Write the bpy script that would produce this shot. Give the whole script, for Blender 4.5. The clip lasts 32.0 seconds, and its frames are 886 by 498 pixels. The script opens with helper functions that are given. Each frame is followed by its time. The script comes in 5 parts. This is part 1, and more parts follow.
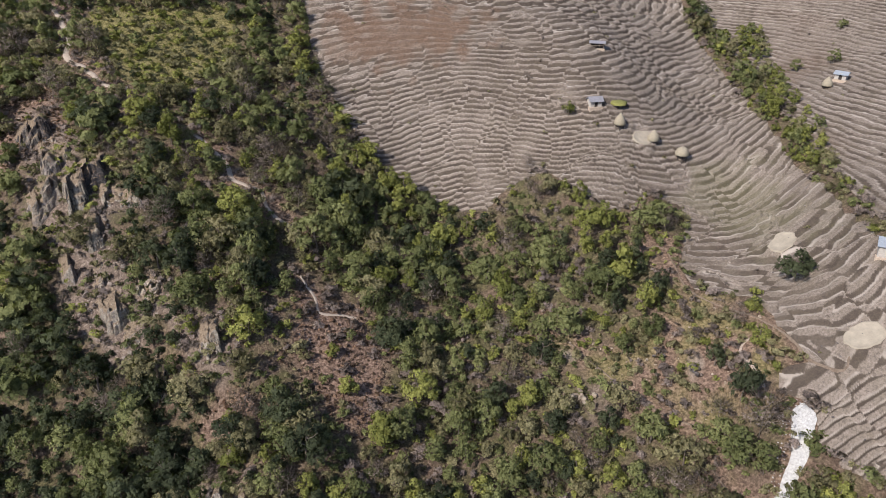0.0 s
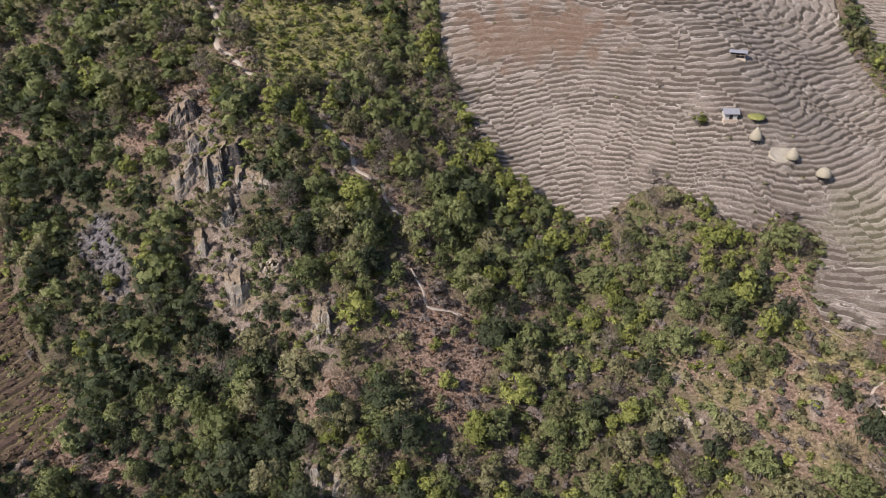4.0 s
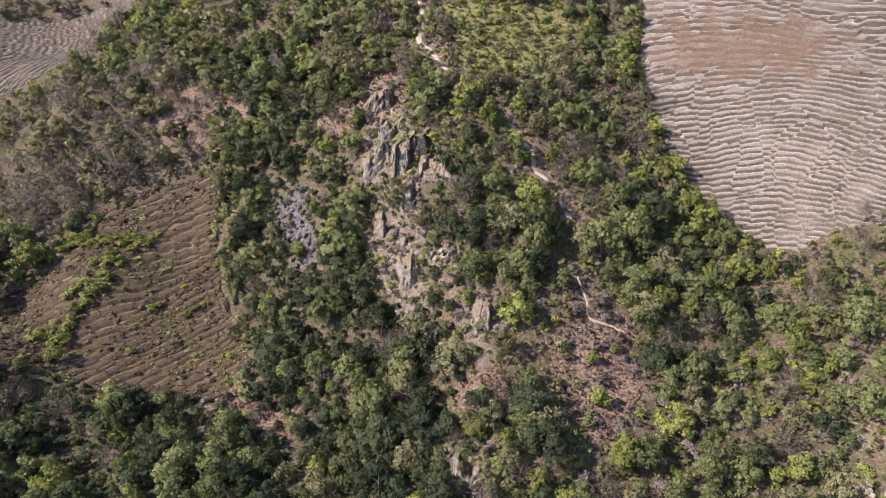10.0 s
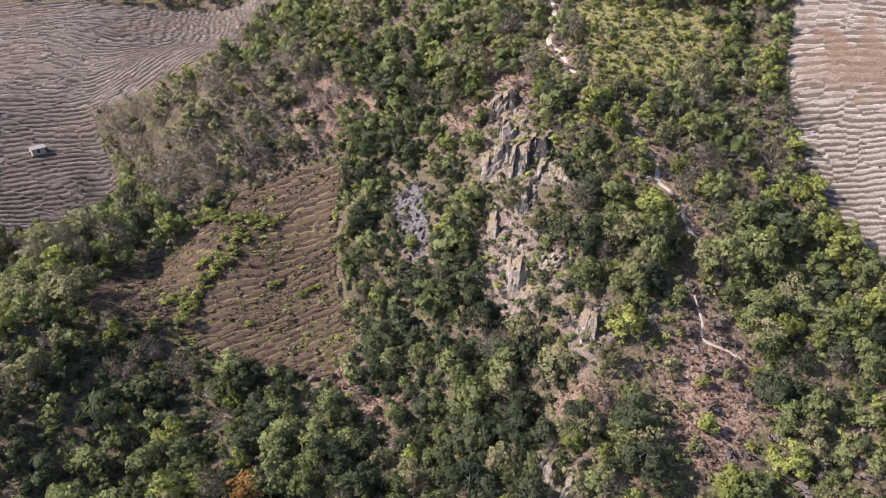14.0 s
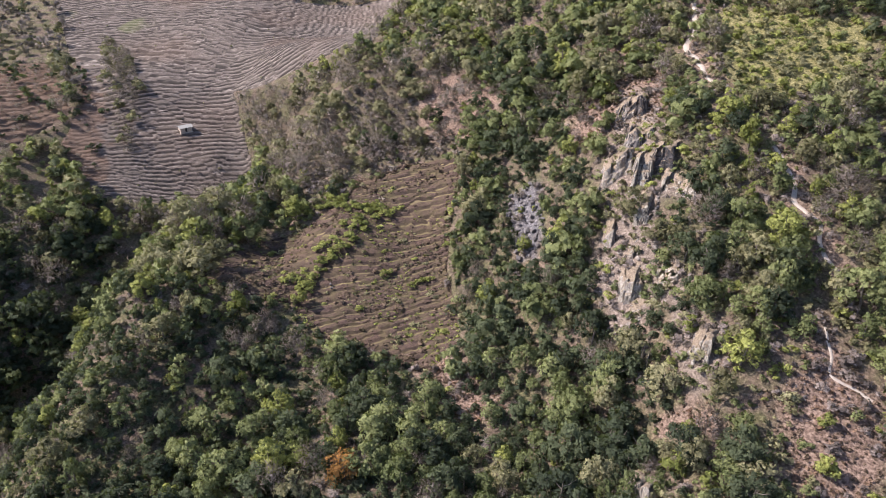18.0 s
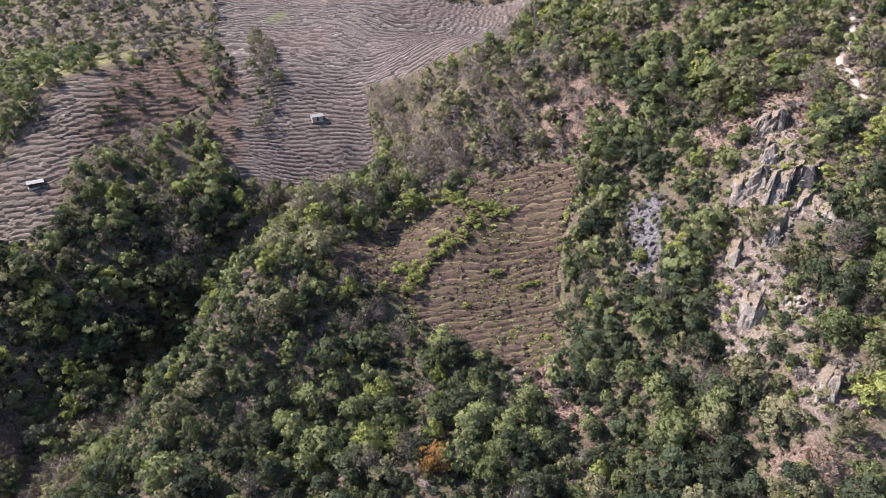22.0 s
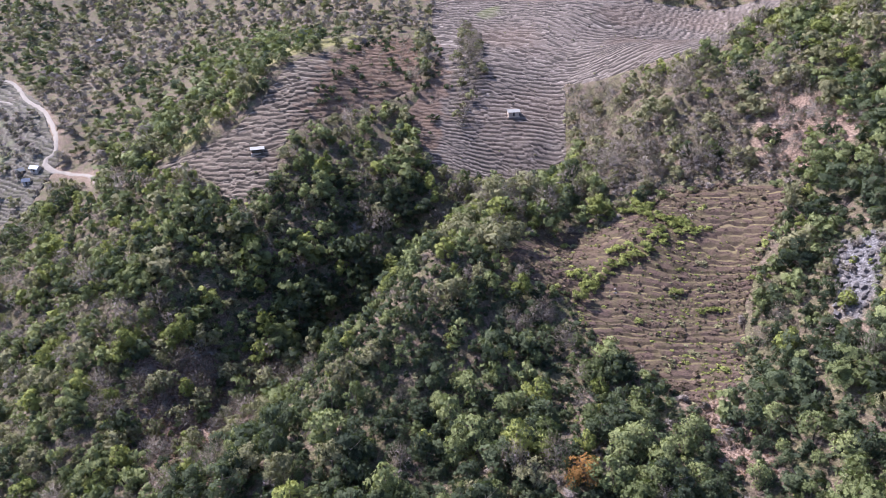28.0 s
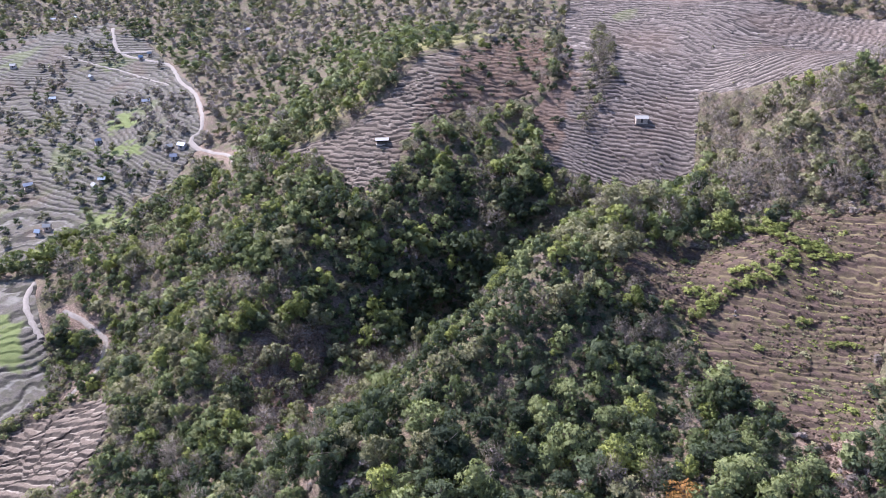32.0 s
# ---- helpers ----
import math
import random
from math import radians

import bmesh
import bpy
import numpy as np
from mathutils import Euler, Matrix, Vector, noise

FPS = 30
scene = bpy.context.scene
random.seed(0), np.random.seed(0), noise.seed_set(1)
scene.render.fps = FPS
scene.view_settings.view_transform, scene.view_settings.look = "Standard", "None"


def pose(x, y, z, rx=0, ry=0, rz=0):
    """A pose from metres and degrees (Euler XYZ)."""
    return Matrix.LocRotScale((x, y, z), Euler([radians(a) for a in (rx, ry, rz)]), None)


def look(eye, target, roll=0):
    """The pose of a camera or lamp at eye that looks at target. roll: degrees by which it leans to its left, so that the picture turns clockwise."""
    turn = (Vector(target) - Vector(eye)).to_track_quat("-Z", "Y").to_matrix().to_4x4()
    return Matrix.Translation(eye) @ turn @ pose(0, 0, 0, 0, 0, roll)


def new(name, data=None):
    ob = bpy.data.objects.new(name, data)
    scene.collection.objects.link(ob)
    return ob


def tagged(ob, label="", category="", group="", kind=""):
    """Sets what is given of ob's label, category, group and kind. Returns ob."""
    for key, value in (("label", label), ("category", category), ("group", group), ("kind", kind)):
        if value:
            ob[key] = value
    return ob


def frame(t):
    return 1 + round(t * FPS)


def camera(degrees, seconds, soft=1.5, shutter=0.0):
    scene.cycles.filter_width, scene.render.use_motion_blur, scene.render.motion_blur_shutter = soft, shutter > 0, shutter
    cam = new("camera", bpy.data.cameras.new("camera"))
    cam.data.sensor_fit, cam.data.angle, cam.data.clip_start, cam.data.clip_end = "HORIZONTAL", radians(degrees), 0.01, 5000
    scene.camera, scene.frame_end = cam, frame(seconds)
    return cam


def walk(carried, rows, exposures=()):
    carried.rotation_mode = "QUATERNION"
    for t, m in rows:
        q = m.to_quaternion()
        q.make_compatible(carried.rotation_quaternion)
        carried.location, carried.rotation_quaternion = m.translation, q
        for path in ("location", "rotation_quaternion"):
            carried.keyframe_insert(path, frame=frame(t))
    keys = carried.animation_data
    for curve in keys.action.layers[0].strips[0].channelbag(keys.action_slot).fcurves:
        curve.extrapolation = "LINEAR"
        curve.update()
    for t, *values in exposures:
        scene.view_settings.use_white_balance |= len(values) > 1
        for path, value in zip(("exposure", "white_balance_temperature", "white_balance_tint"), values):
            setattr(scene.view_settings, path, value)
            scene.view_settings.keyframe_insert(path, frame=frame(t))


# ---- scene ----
cam = camera(66.35, 32.0, soft=0.5)
EYE = (0.0, 0.0, 200.0)
# seconds, degrees turned to the left of +y, degrees of tilt: a hovering camera that turns where it is
TURN = [
    (0, -22.91, -28.35), (1, -20.27, -28.34), (2, -17.62, -28.33), (3, -14.91, -28.33), (4, -12.27, -28.31),
    (5, -9.62, -28.3), (6, -6.91, -28.28), (7, -4.26, -28.26), (8, -1.57, -28.26), (9, 1.12, -28.24),
    (10, 3.82, -28.21), (11, 6.48, -28.19), (12, 9.14, -28.19), (13, 11.79, -28.2), (14, 14.46, -28.21),
    (15, 17.11, -28.23), (16, 19.76, -28.25), (17, 22.46, -28.27), (18, 25.15, -28.26), (19, 27.82, -28.25),
    (20, 30.54, -28.27), (21, 33.2, -28.27), (22, 35.83, -28.27), (23, 38.52, -28.28), (24, 41.32, -28.3),
    (25, 44.24, -28.35), (26, 47.06, -28.38), (27, 49.9, -28.4), (28, 52.73, -28.44), (29, 55.42, -28.46),
    (30, 58.14, -28.48), (31, 60.81, -28.5), (32, 63.46, -28.54),
]
walk(cam, [(t, pose(*EYE, 90 + tilt, 0, turn)) for t, turn, tilt in TURN], [(0, 0.36, 6250, 14), (8, 0.8, 6250, 16), (14, 1.1, 6150, 18), (20, 1.24, 5950, 18), (26, 1.42, 5600, 20), (32, 1.58, 5350, 22)])

# ---- sky and sun ----
SUN_AZ, SUN_UP = 108.0, 43.0   # degrees to the left of +y, degrees above the horizon
world = bpy.data.worlds.new("sky")
scene.world = world
world.use_nodes = True
nodes, links = world.node_tree.nodes, world.node_tree.links
sky = nodes.new("ShaderNodeTexSky")
sky.sky_type, sky.sun_disc = "NISHITA", False
sky.sun_elevation, sky.sun_rotation = radians(SUN_UP), radians(-SUN_AZ)
sky.altitude, sky.air_density, sky.dust_density = 1500, 1.0, 2.5
links.new(sky.outputs[0], nodes["Background"].inputs[0])
nodes["Background"].inputs[1].default_value = 0.14
lamp = bpy.data.lights.new("sun", "SUN")
lamp.energy, lamp.angle, lamp.color = 4.6, radians(0.53), (1.0, 0.95, 0.87)
sun = new("sun", lamp)
SUN_WAY = Vector((-math.sin(radians(SUN_AZ)) * math.cos(radians(SUN_UP)), math.cos(radians(SUN_AZ)) * math.cos(radians(SUN_UP)), math.sin(radians(SUN_UP))))
sun.matrix_world = look(SUN_WAY * 900, (0, 0, 0))


# ---- materials ----
def material(name, rough=0.9, specular=0.2):
    m = bpy.data.materials.new(name)
    m.use_nodes = True
    b = m.node_tree.nodes["Principled BSDF"]
    b.inputs["Roughness"].default_value = rough
    b.inputs["Specular IOR Level"].default_value = specular
    return m, m.node_tree.nodes, m.node_tree.links, b


def noise_node(m, scale, detail=4.0, rough=0.6, coords=None, distortion=0.0):
    n = m.node_tree.nodes.new("ShaderNodeTexNoise")
    n.inputs["Scale"].default_value, n.inputs["Detail"].default_value = scale, detail
    n.inputs["Roughness"].default_value, n.inputs["Distortion"].default_value = rough, distortion
    if coords is None:
        coords = m.node_tree.nodes.new("ShaderNodeNewGeometry").outputs["Position"]
    m.node_tree.links.new(coords, n.inputs["Vector"])
    return n.outputs["Fac"]


def ramp(m, fac, stops):
    r = m.node_tree.nodes.new("ShaderNodeValToRGB")
    while len(r.color_ramp.elements) < len(stops):
        r.color_ramp.elements.new(0.5)
    for e, (p, c) in zip(r.color_ramp.elements, stops):
        e.position, e.color = p, (*c, 1)
    m.node_tree.links.new(fac, r.inputs["Fac"])
    return r.outputs["Color"]


def blend(m, fac, a, b, mode="MIX"):
    n = m.node_tree.nodes.new("ShaderNodeMix")
    n.data_type, n.blend_type = "RGBA", mode
    for v, s in ((fac, n.inputs["Factor"]), (a, n.inputs["A"]), (b, n.inputs["B"])):
        if isinstance(v, (int, float)):
            s.default_value = v
        elif isinstance(v, tuple):
            s.default_value = (*v, 1)
        else:
            m.node_tree.links.new(v, s)
    return n.outputs["Result"]


def maths(m, op, a, b=0.0, clamp=False):
    n = m.node_tree.nodes.new("ShaderNodeMath")
    n.operation, n.use_clamp = op, clamp
    for v, s in ((a, n.inputs[0]), (b, n.inputs[1])):
        if isinstance(v, (int, float)):
            s.default_value = v
        else:
            m.node_tree.links.new(v, s)
    return n.outputs[0]


def bumped(m, height, strength, distance):
    n = m.node_tree.nodes.new("ShaderNodeBump")
    n.inputs["Strength"].default_value, n.inputs["Distance"].default_value = strength, distance
    m.node_tree.links.new(height, n.inputs["Height"])
    m.node_tree.links.new(n.outputs[0], m.node_tree.nodes["Principled BSDF"].inputs["Normal"])


def attribute(m, name):
    n = m.node_tree.nodes.new("ShaderNodeAttribute")
    n.attribute_name = name
    return n.outputs["Fac"]


def ground_material():
    m, nd, lk, b = material("hillside_ground", 0.95, 0.1)
    fine, mid, big = noise_node(m, 1.6, 6, 0.7), noise_node(m, 0.22, 5), noise_node(m, 0.035, 3)
    soil = ramp(m, fine, [(0.36, (0.05, 0.034, 0.023)), (0.5, (0.125, 0.088, 0.062)), (0.64, (0.25, 0.18, 0.13))])
    herb = ramp(m, fine, [(0.36, (0.036, 0.036, 0.014)), (0.52, (0.10, 0.094, 0.04)), (0.66, (0.20, 0.172, 0.085))])
    base = blend(m, ramp(m, mid, [(0.4, (0, 0, 0)), (0.6, (1, 1, 1))]), soil, herb)
    base = blend(m, maths(m, "MULTIPLY", big, 0.5), base, (0.12, 0.087, 0.062))
    bare = ramp(m, fine, [(0.36, (0.075, 0.048, 0.034)), (0.5, (0.185, 0.122, 0.088)), (0.64, (0.34, 0.235, 0.17))])
    grass = ramp(m, fine, [(0.36, (0.08, 0.072, 0.026)), (0.5, (0.18, 0.155, 0.062)), (0.64, (0.29, 0.24, 0.11))])
    rock = ramp(m, noise_node(m, 0.9, 8, 0.75, None, 1.5), [(0.36, (0.06, 0.044, 0.034)), (0.5, (0.165, 0.123, 0.094)), (0.64, (0.34, 0.265, 0.205))])
    pale = ramp(m, fine, [(0.2, (0.20, 0.17, 0.135)), (0.5, (0.31, 0.265, 0.21)), (0.8, (0.42, 0.37, 0.30))])
    rubble = ramp(m, fine, [(0.36, (0.05, 0.043, 0.042)), (0.5, (0.12, 0.105, 0.10)), (0.64, (0.24, 0.215, 0.20))])
    for name, colour in (("bare", bare), ("grass", grass), ("pale", pale), ("rock", rock), ("scree", rubble)):
        base = blend(m, attribute(m, name), base, colour)
    lk.new(base, b.inputs["Base Color"])
    bumped(m, noise_node(m, 2.5, 8, 0.75), 0.9, 0.5)
    return m


def field_material(name, tread, riser, weed, speck=0.5, edge=None):
    """Terraced soil: trodden treads, stony risers with shade painted in, weeds in patches."""
    m, nd, lk, b = material(name, 0.95, 0.1)
    fine, mid, big = noise_node(m, 2.2, 7, 0.75), noise_node(m, 0.3, 4), noise_node(m, 0.03, 4)
    scaled = lambda c, k: tuple(v * k for v in c)
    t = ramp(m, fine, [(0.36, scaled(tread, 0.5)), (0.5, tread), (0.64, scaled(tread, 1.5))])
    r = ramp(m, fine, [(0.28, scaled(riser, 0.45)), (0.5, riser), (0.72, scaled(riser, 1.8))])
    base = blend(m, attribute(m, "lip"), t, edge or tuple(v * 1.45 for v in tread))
    # darker than stone and weeds alone: the colour also carries the riser's shade
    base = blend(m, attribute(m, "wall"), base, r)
    patch = maths(m, "MULTIPLY", ramp(m, mid, [(0.42, (0, 0, 0)), (0.66, (1, 1, 1))]), speck)
    base = blend(m, patch, base, weed)
    base = blend(m, attribute(m, "stain_shade"), base, ramp(m, fine, [(0.36, (0.075, 0.045, 0.028)), (0.5, (0.13, 0.077, 0.048)), (0.64, (0.21, 0.13, 0.085))]))
    base = blend(m, attribute(m, "crop"), base, ramp(m, fine, [(0.3, (0.10, 0.13, 0.03)), (0.7, (0.19, 0.20, 0.06))]))
    base = blend(m, maths(m, "MULTIPLY", big, 0.35), base, scaled(tread, 0.8))
    lk.new(base, b.inputs["Base Color"])
    bumped(m, noise_node(m, 3.0, 8, 0.8), 0.8, 0.3)
    return m


def leaf_material(name, low, high, rough=0.75, gaps=0.475):
    """Foliage: every tree and every clump has a tint of its own, and some light comes through."""
    m, nd, lk, b = material(name, rough, 0.1)
    g, o = nd.new("ShaderNodeNewGeometry"), nd.new("ShaderNodeObjectInfo")
    own = maths(m, "FRACT", maths(m, "ADD", o.outputs["Random"], attribute(m, "tint")))
    tint = maths(m, "ADD", maths(m, "MULTIPLY", g.outputs["Random Per Island"], 0.22), maths(m, "MULTIPLY", own, 0.78))
    mid = tuple((a + c) / 2 for a, c in zip(low, high))
    colour = ramp(m, tint, [(0.1, low), (0.5, mid), (0.95, high)])
    mottle = ramp(m, noise_node(m, 2.6, 3, 0.75), [(0.36, (0.6, 0.6, 0.6)), (0.5, (1.0, 1.0, 1.0)), (0.64, (1.5, 1.47, 1.4))])
    colour = blend(m, 1.0, colour, mottle, "MULTIPLY")
    lk.new(colour, b.inputs["Base Color"])
    t = nd.new("ShaderNodeBsdfTranslucent")
    lk.new(blend(m, 0.5, colour, (0.12, 0.16, 0.02)), t.inputs["Color"])
    mix = nd.new("ShaderNodeMixShader")
    mix.inputs[0].default_value = 0.25
    lk.new(b.outputs[0], mix.inputs[1])
    lk.new(t.outputs[0], mix.inputs[2])
    shader = mix.outputs[0]
    if gaps:   # the sprays are ragged: light and sight pass between their leaves
        clear, cut = nd.new("ShaderNodeBsdfTransparent"), nd.new("ShaderNodeMixShader")
        hole = ramp(m, noise_node(m, 3.2, 2, 0.65), [(0.0, (0, 0, 0)), (gaps, (1, 1, 1))])
        hole.node.color_ramp.interpolation = "CONSTANT"
        lk.new(hole, cut.inputs[0])
        lk.new(clear.outputs[0], cut.inputs[1])
        lk.new(shader, cut.inputs[2])
        shader = cut.outputs[0]
    lk.new(shader, nd["Material Output"].inputs["Surface"])
    return m


def plain_material(name, colour, rough=0.85, vary=0.4, scale=3.0, metal=0.0):
    m, nd, lk, b = material(name, rough, 0.25)
    c = ramp(m, noise_node(m, scale, 6, 0.7), [(0.25, tuple(v * (1 - vary) for v in colour)), (0.75, tuple(min(1, v * (1 + vary)) for v in colour))])
    lk.new(c, b.inputs["Base Color"])
    b.inputs["Metallic"].default_value = metal
    return m


GROUND = ground_material()
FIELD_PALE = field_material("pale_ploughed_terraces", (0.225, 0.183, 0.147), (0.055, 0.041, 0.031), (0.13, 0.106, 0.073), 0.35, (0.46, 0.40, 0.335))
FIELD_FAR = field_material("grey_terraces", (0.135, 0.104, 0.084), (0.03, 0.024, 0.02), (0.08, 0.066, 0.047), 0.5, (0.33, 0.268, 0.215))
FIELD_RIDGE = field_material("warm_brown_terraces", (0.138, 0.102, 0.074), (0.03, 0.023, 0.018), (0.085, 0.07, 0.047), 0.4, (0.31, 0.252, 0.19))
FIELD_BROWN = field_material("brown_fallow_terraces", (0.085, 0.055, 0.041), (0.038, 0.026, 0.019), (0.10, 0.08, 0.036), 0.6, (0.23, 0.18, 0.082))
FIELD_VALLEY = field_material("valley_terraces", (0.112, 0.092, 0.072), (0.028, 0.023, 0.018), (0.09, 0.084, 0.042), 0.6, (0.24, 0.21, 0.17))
LEAF_GREEN = leaf_material("green_leaves", (0.082, 0.092, 0.036), (0.20, 0.208, 0.084))
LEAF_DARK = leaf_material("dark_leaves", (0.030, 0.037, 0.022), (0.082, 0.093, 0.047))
LEAF_LIGHT = leaf_material("yellow_green_leaves", (0.128, 0.136, 0.036), (0.26, 0.262, 0.074))
LEAF_OLIVE = leaf_material("dusty_olive_leaves", (0.115, 0.104, 0.052), (0.24, 0.215, 0.112))
LEAF_GREY = leaf_material("dry_twigs", (0.115, 0.09, 0.077), (0.25, 0.198, 0.172), 0.9, 0.48)
LEAF_RUST = leaf_material("rust_leaves", (0.12, 0.055, 0.018), (0.25, 0.125, 0.038))
DRY_GRASS = leaf_material("dry_brown_stalks", (0.075, 0.049, 0.038), (0.19, 0.13, 0.092), 0.9, 0.4)
RUSSET = leaf_material("russet_stalks", (0.12, 0.068, 0.045), (0.27, 0.175, 0.12), 0.9, 0.4)
BARK = plain_material("bark", (0.13, 0.105, 0.08))
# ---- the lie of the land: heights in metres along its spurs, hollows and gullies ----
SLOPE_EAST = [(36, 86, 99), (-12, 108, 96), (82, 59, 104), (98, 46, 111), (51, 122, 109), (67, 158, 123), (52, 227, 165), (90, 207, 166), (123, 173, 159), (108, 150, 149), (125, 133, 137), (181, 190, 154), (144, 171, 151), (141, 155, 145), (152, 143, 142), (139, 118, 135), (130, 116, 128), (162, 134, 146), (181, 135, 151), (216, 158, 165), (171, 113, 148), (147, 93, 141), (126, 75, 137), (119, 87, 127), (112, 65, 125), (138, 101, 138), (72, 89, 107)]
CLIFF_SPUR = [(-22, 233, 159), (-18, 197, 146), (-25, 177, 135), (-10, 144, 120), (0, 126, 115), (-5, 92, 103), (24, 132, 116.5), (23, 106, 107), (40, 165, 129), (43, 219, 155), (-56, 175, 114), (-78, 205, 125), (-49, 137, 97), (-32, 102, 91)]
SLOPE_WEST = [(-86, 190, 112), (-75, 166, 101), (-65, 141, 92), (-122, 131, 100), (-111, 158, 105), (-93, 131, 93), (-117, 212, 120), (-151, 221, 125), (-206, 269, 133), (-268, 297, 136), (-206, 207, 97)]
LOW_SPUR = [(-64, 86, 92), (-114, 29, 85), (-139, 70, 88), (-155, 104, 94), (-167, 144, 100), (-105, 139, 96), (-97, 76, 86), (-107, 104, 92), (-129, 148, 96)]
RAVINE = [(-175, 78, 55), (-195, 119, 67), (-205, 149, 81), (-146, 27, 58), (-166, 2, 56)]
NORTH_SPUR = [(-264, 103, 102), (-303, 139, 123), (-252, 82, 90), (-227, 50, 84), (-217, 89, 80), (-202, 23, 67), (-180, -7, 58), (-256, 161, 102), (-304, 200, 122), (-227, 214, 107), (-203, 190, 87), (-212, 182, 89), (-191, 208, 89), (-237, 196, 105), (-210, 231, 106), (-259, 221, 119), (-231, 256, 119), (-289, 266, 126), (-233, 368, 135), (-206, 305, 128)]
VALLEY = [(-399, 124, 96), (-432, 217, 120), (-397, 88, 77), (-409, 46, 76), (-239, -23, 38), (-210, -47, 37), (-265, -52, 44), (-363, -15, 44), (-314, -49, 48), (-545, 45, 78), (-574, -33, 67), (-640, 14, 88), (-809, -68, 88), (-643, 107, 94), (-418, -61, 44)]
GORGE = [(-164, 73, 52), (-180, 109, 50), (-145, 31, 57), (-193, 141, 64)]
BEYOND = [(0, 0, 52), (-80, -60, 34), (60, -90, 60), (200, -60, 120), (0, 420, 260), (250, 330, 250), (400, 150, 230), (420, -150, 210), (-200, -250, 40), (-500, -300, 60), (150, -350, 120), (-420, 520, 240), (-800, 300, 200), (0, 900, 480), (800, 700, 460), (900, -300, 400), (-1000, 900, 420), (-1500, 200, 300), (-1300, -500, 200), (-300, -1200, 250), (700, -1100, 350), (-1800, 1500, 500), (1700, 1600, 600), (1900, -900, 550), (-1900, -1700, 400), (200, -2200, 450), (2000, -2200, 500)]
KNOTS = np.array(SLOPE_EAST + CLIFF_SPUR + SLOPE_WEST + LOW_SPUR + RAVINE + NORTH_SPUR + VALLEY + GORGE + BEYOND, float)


def bend(d2):
    return 0.5 * d2 * np.log(d2 + 1e-9)


def spline(knots, give):
    """A thin plate through the knots, a little slack."""
    n, p = len(knots), knots[:, :2] / 100
    a = np.zeros((n + 3, n + 3))
    a[:n, :n] = bend(((p[:, None] - p[None]) ** 2).sum(-1)) + give * np.eye(n)
    a[:n, n], a[:n, n + 1:] = 1, p
    a[n:, :n] = a[:n, n:].T
    return p, np.linalg.solve(a, np.r_[knots[:, 2], 0, 0, 0])


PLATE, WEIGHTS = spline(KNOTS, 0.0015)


def vnoise(x, y, size, seed=0):
    """Smooth noise from -1 to 1 with cells of the given size."""
    u, v = np.asarray(x, float) / size + seed * 17.3, np.asarray(y, float) / size - seed * 9.7
    i, j = np.floor(u).astype(np.int64), np.floor(v).astype(np.int64)
    fu, fv = u - i, v - j
    fu, fv = fu * fu * (3 - 2 * fu), fv * fv * (3 - 2 * fv)

    def cell(a, b):
        h = (a * 374761393 + b * 668265263 + seed * 144665) & 0x7FFFFFFF
        h = ((h ^ (h >> 13)) * 1274126177) & 0x7FFFFFFF
        return ((h ^ (h >> 16)) & 0xFFFF) / 32767.5 - 1
    return (cell(i, j) * (1 - fu) + cell(i + 1, j) * fu) * (1 - fv) + (cell(i, j + 1) * (1 - fu) + cell(i + 1, j + 1) * fu) * fv


def plate(x, y, knots, weights):
    x, y = np.asarray(x, float).ravel(), np.asarray(y, float).ravel()
    out = np.empty(len(x))
    for s in range(0, len(x), 4000):
        q = np.stack([x[s:s + 4000], y[s:s + 4000]], -1) / 100
        d2 = (q[:, :1] - knots[:, 0]) ** 2 + (q[:, 1:] - knots[:, 1]) ** 2
        out[s:s + 4000] = bend(d2) @ weights[:-3] + weights[-3] + q @ weights[-2:]
    return out


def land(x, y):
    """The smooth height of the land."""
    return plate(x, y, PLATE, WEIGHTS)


# ---- zones of the plan: outlines in metres ----
FIELD_EAST = [(50, 241), (45, 207), (48, 192), (51, 177), (56, 166), (64, 159), (67, 154), (75, 147), (81, 148), (90, 144), (94, 136), (100, 125), (110, 126), (117, 122), (114, 116), (106, 107), (104, 99), (110, 89), (106, 74), (105, 68), (101, 72), (98, 68), (100, 62), (96, 56), (99, 45), (104, 41), (127, 59), (128, 76), (141, 105), (163, 156), (182, 205), (188, 219), (191, 243), (110, 276)]
FIELD_UPPER = [(199, 232), (193, 216), (173, 162), (146, 106), (132, 79), (131, 63), (237, 141), (229, 157)]
FIELD_FALLOW = [(-88, 202), (-84, 190), (-79, 175), (-74, 161), (-66, 149), (-59, 137), (-62, 123), (-81, 125), (-94, 121), (-108, 128), (-119, 122), (-129, 115), (-138, 129), (-136, 152), (-124, 162), (-118, 185), (-109, 196)]
FIELD_HOLLOW = [(-400, 293), (-353, 260), (-270, 200), (-256, 174), (-226, 164), (-205, 180), (-190, 198), (-188, 211), (-202, 223), (-223, 244), (-197, 252), (-160, 270), (-175, 350), (-196, 387), (-332, 328)]
FIELD_NORTH = [(-308, 142), (-314, 159), (-313, 178), (-330, 210), (-314, 221), (-267, 190), (-267, 159), (-267, 127), (-258, 111), (-243, 98), (-244, 81), (-261, 81), (-297, 67), (-290, 80), (-281, 96), (-288, 116)]
FIELD_VILLAGE = [(-778, -145), (-713, -74), (-678, 17), (-631, 35), (-491, 53), (-387, 42), (-360, 18), (-367, 4), (-335, -5), (-357, -37), (-320, -47), (-351, -97)]
FIELD_LOW = [(-188, -64), (-213, -61), (-225, -48), (-223, -36), (-221, -26), (-208, -22), (-186, -22), (-171, -27), (-177, -44), (-168, -50)]
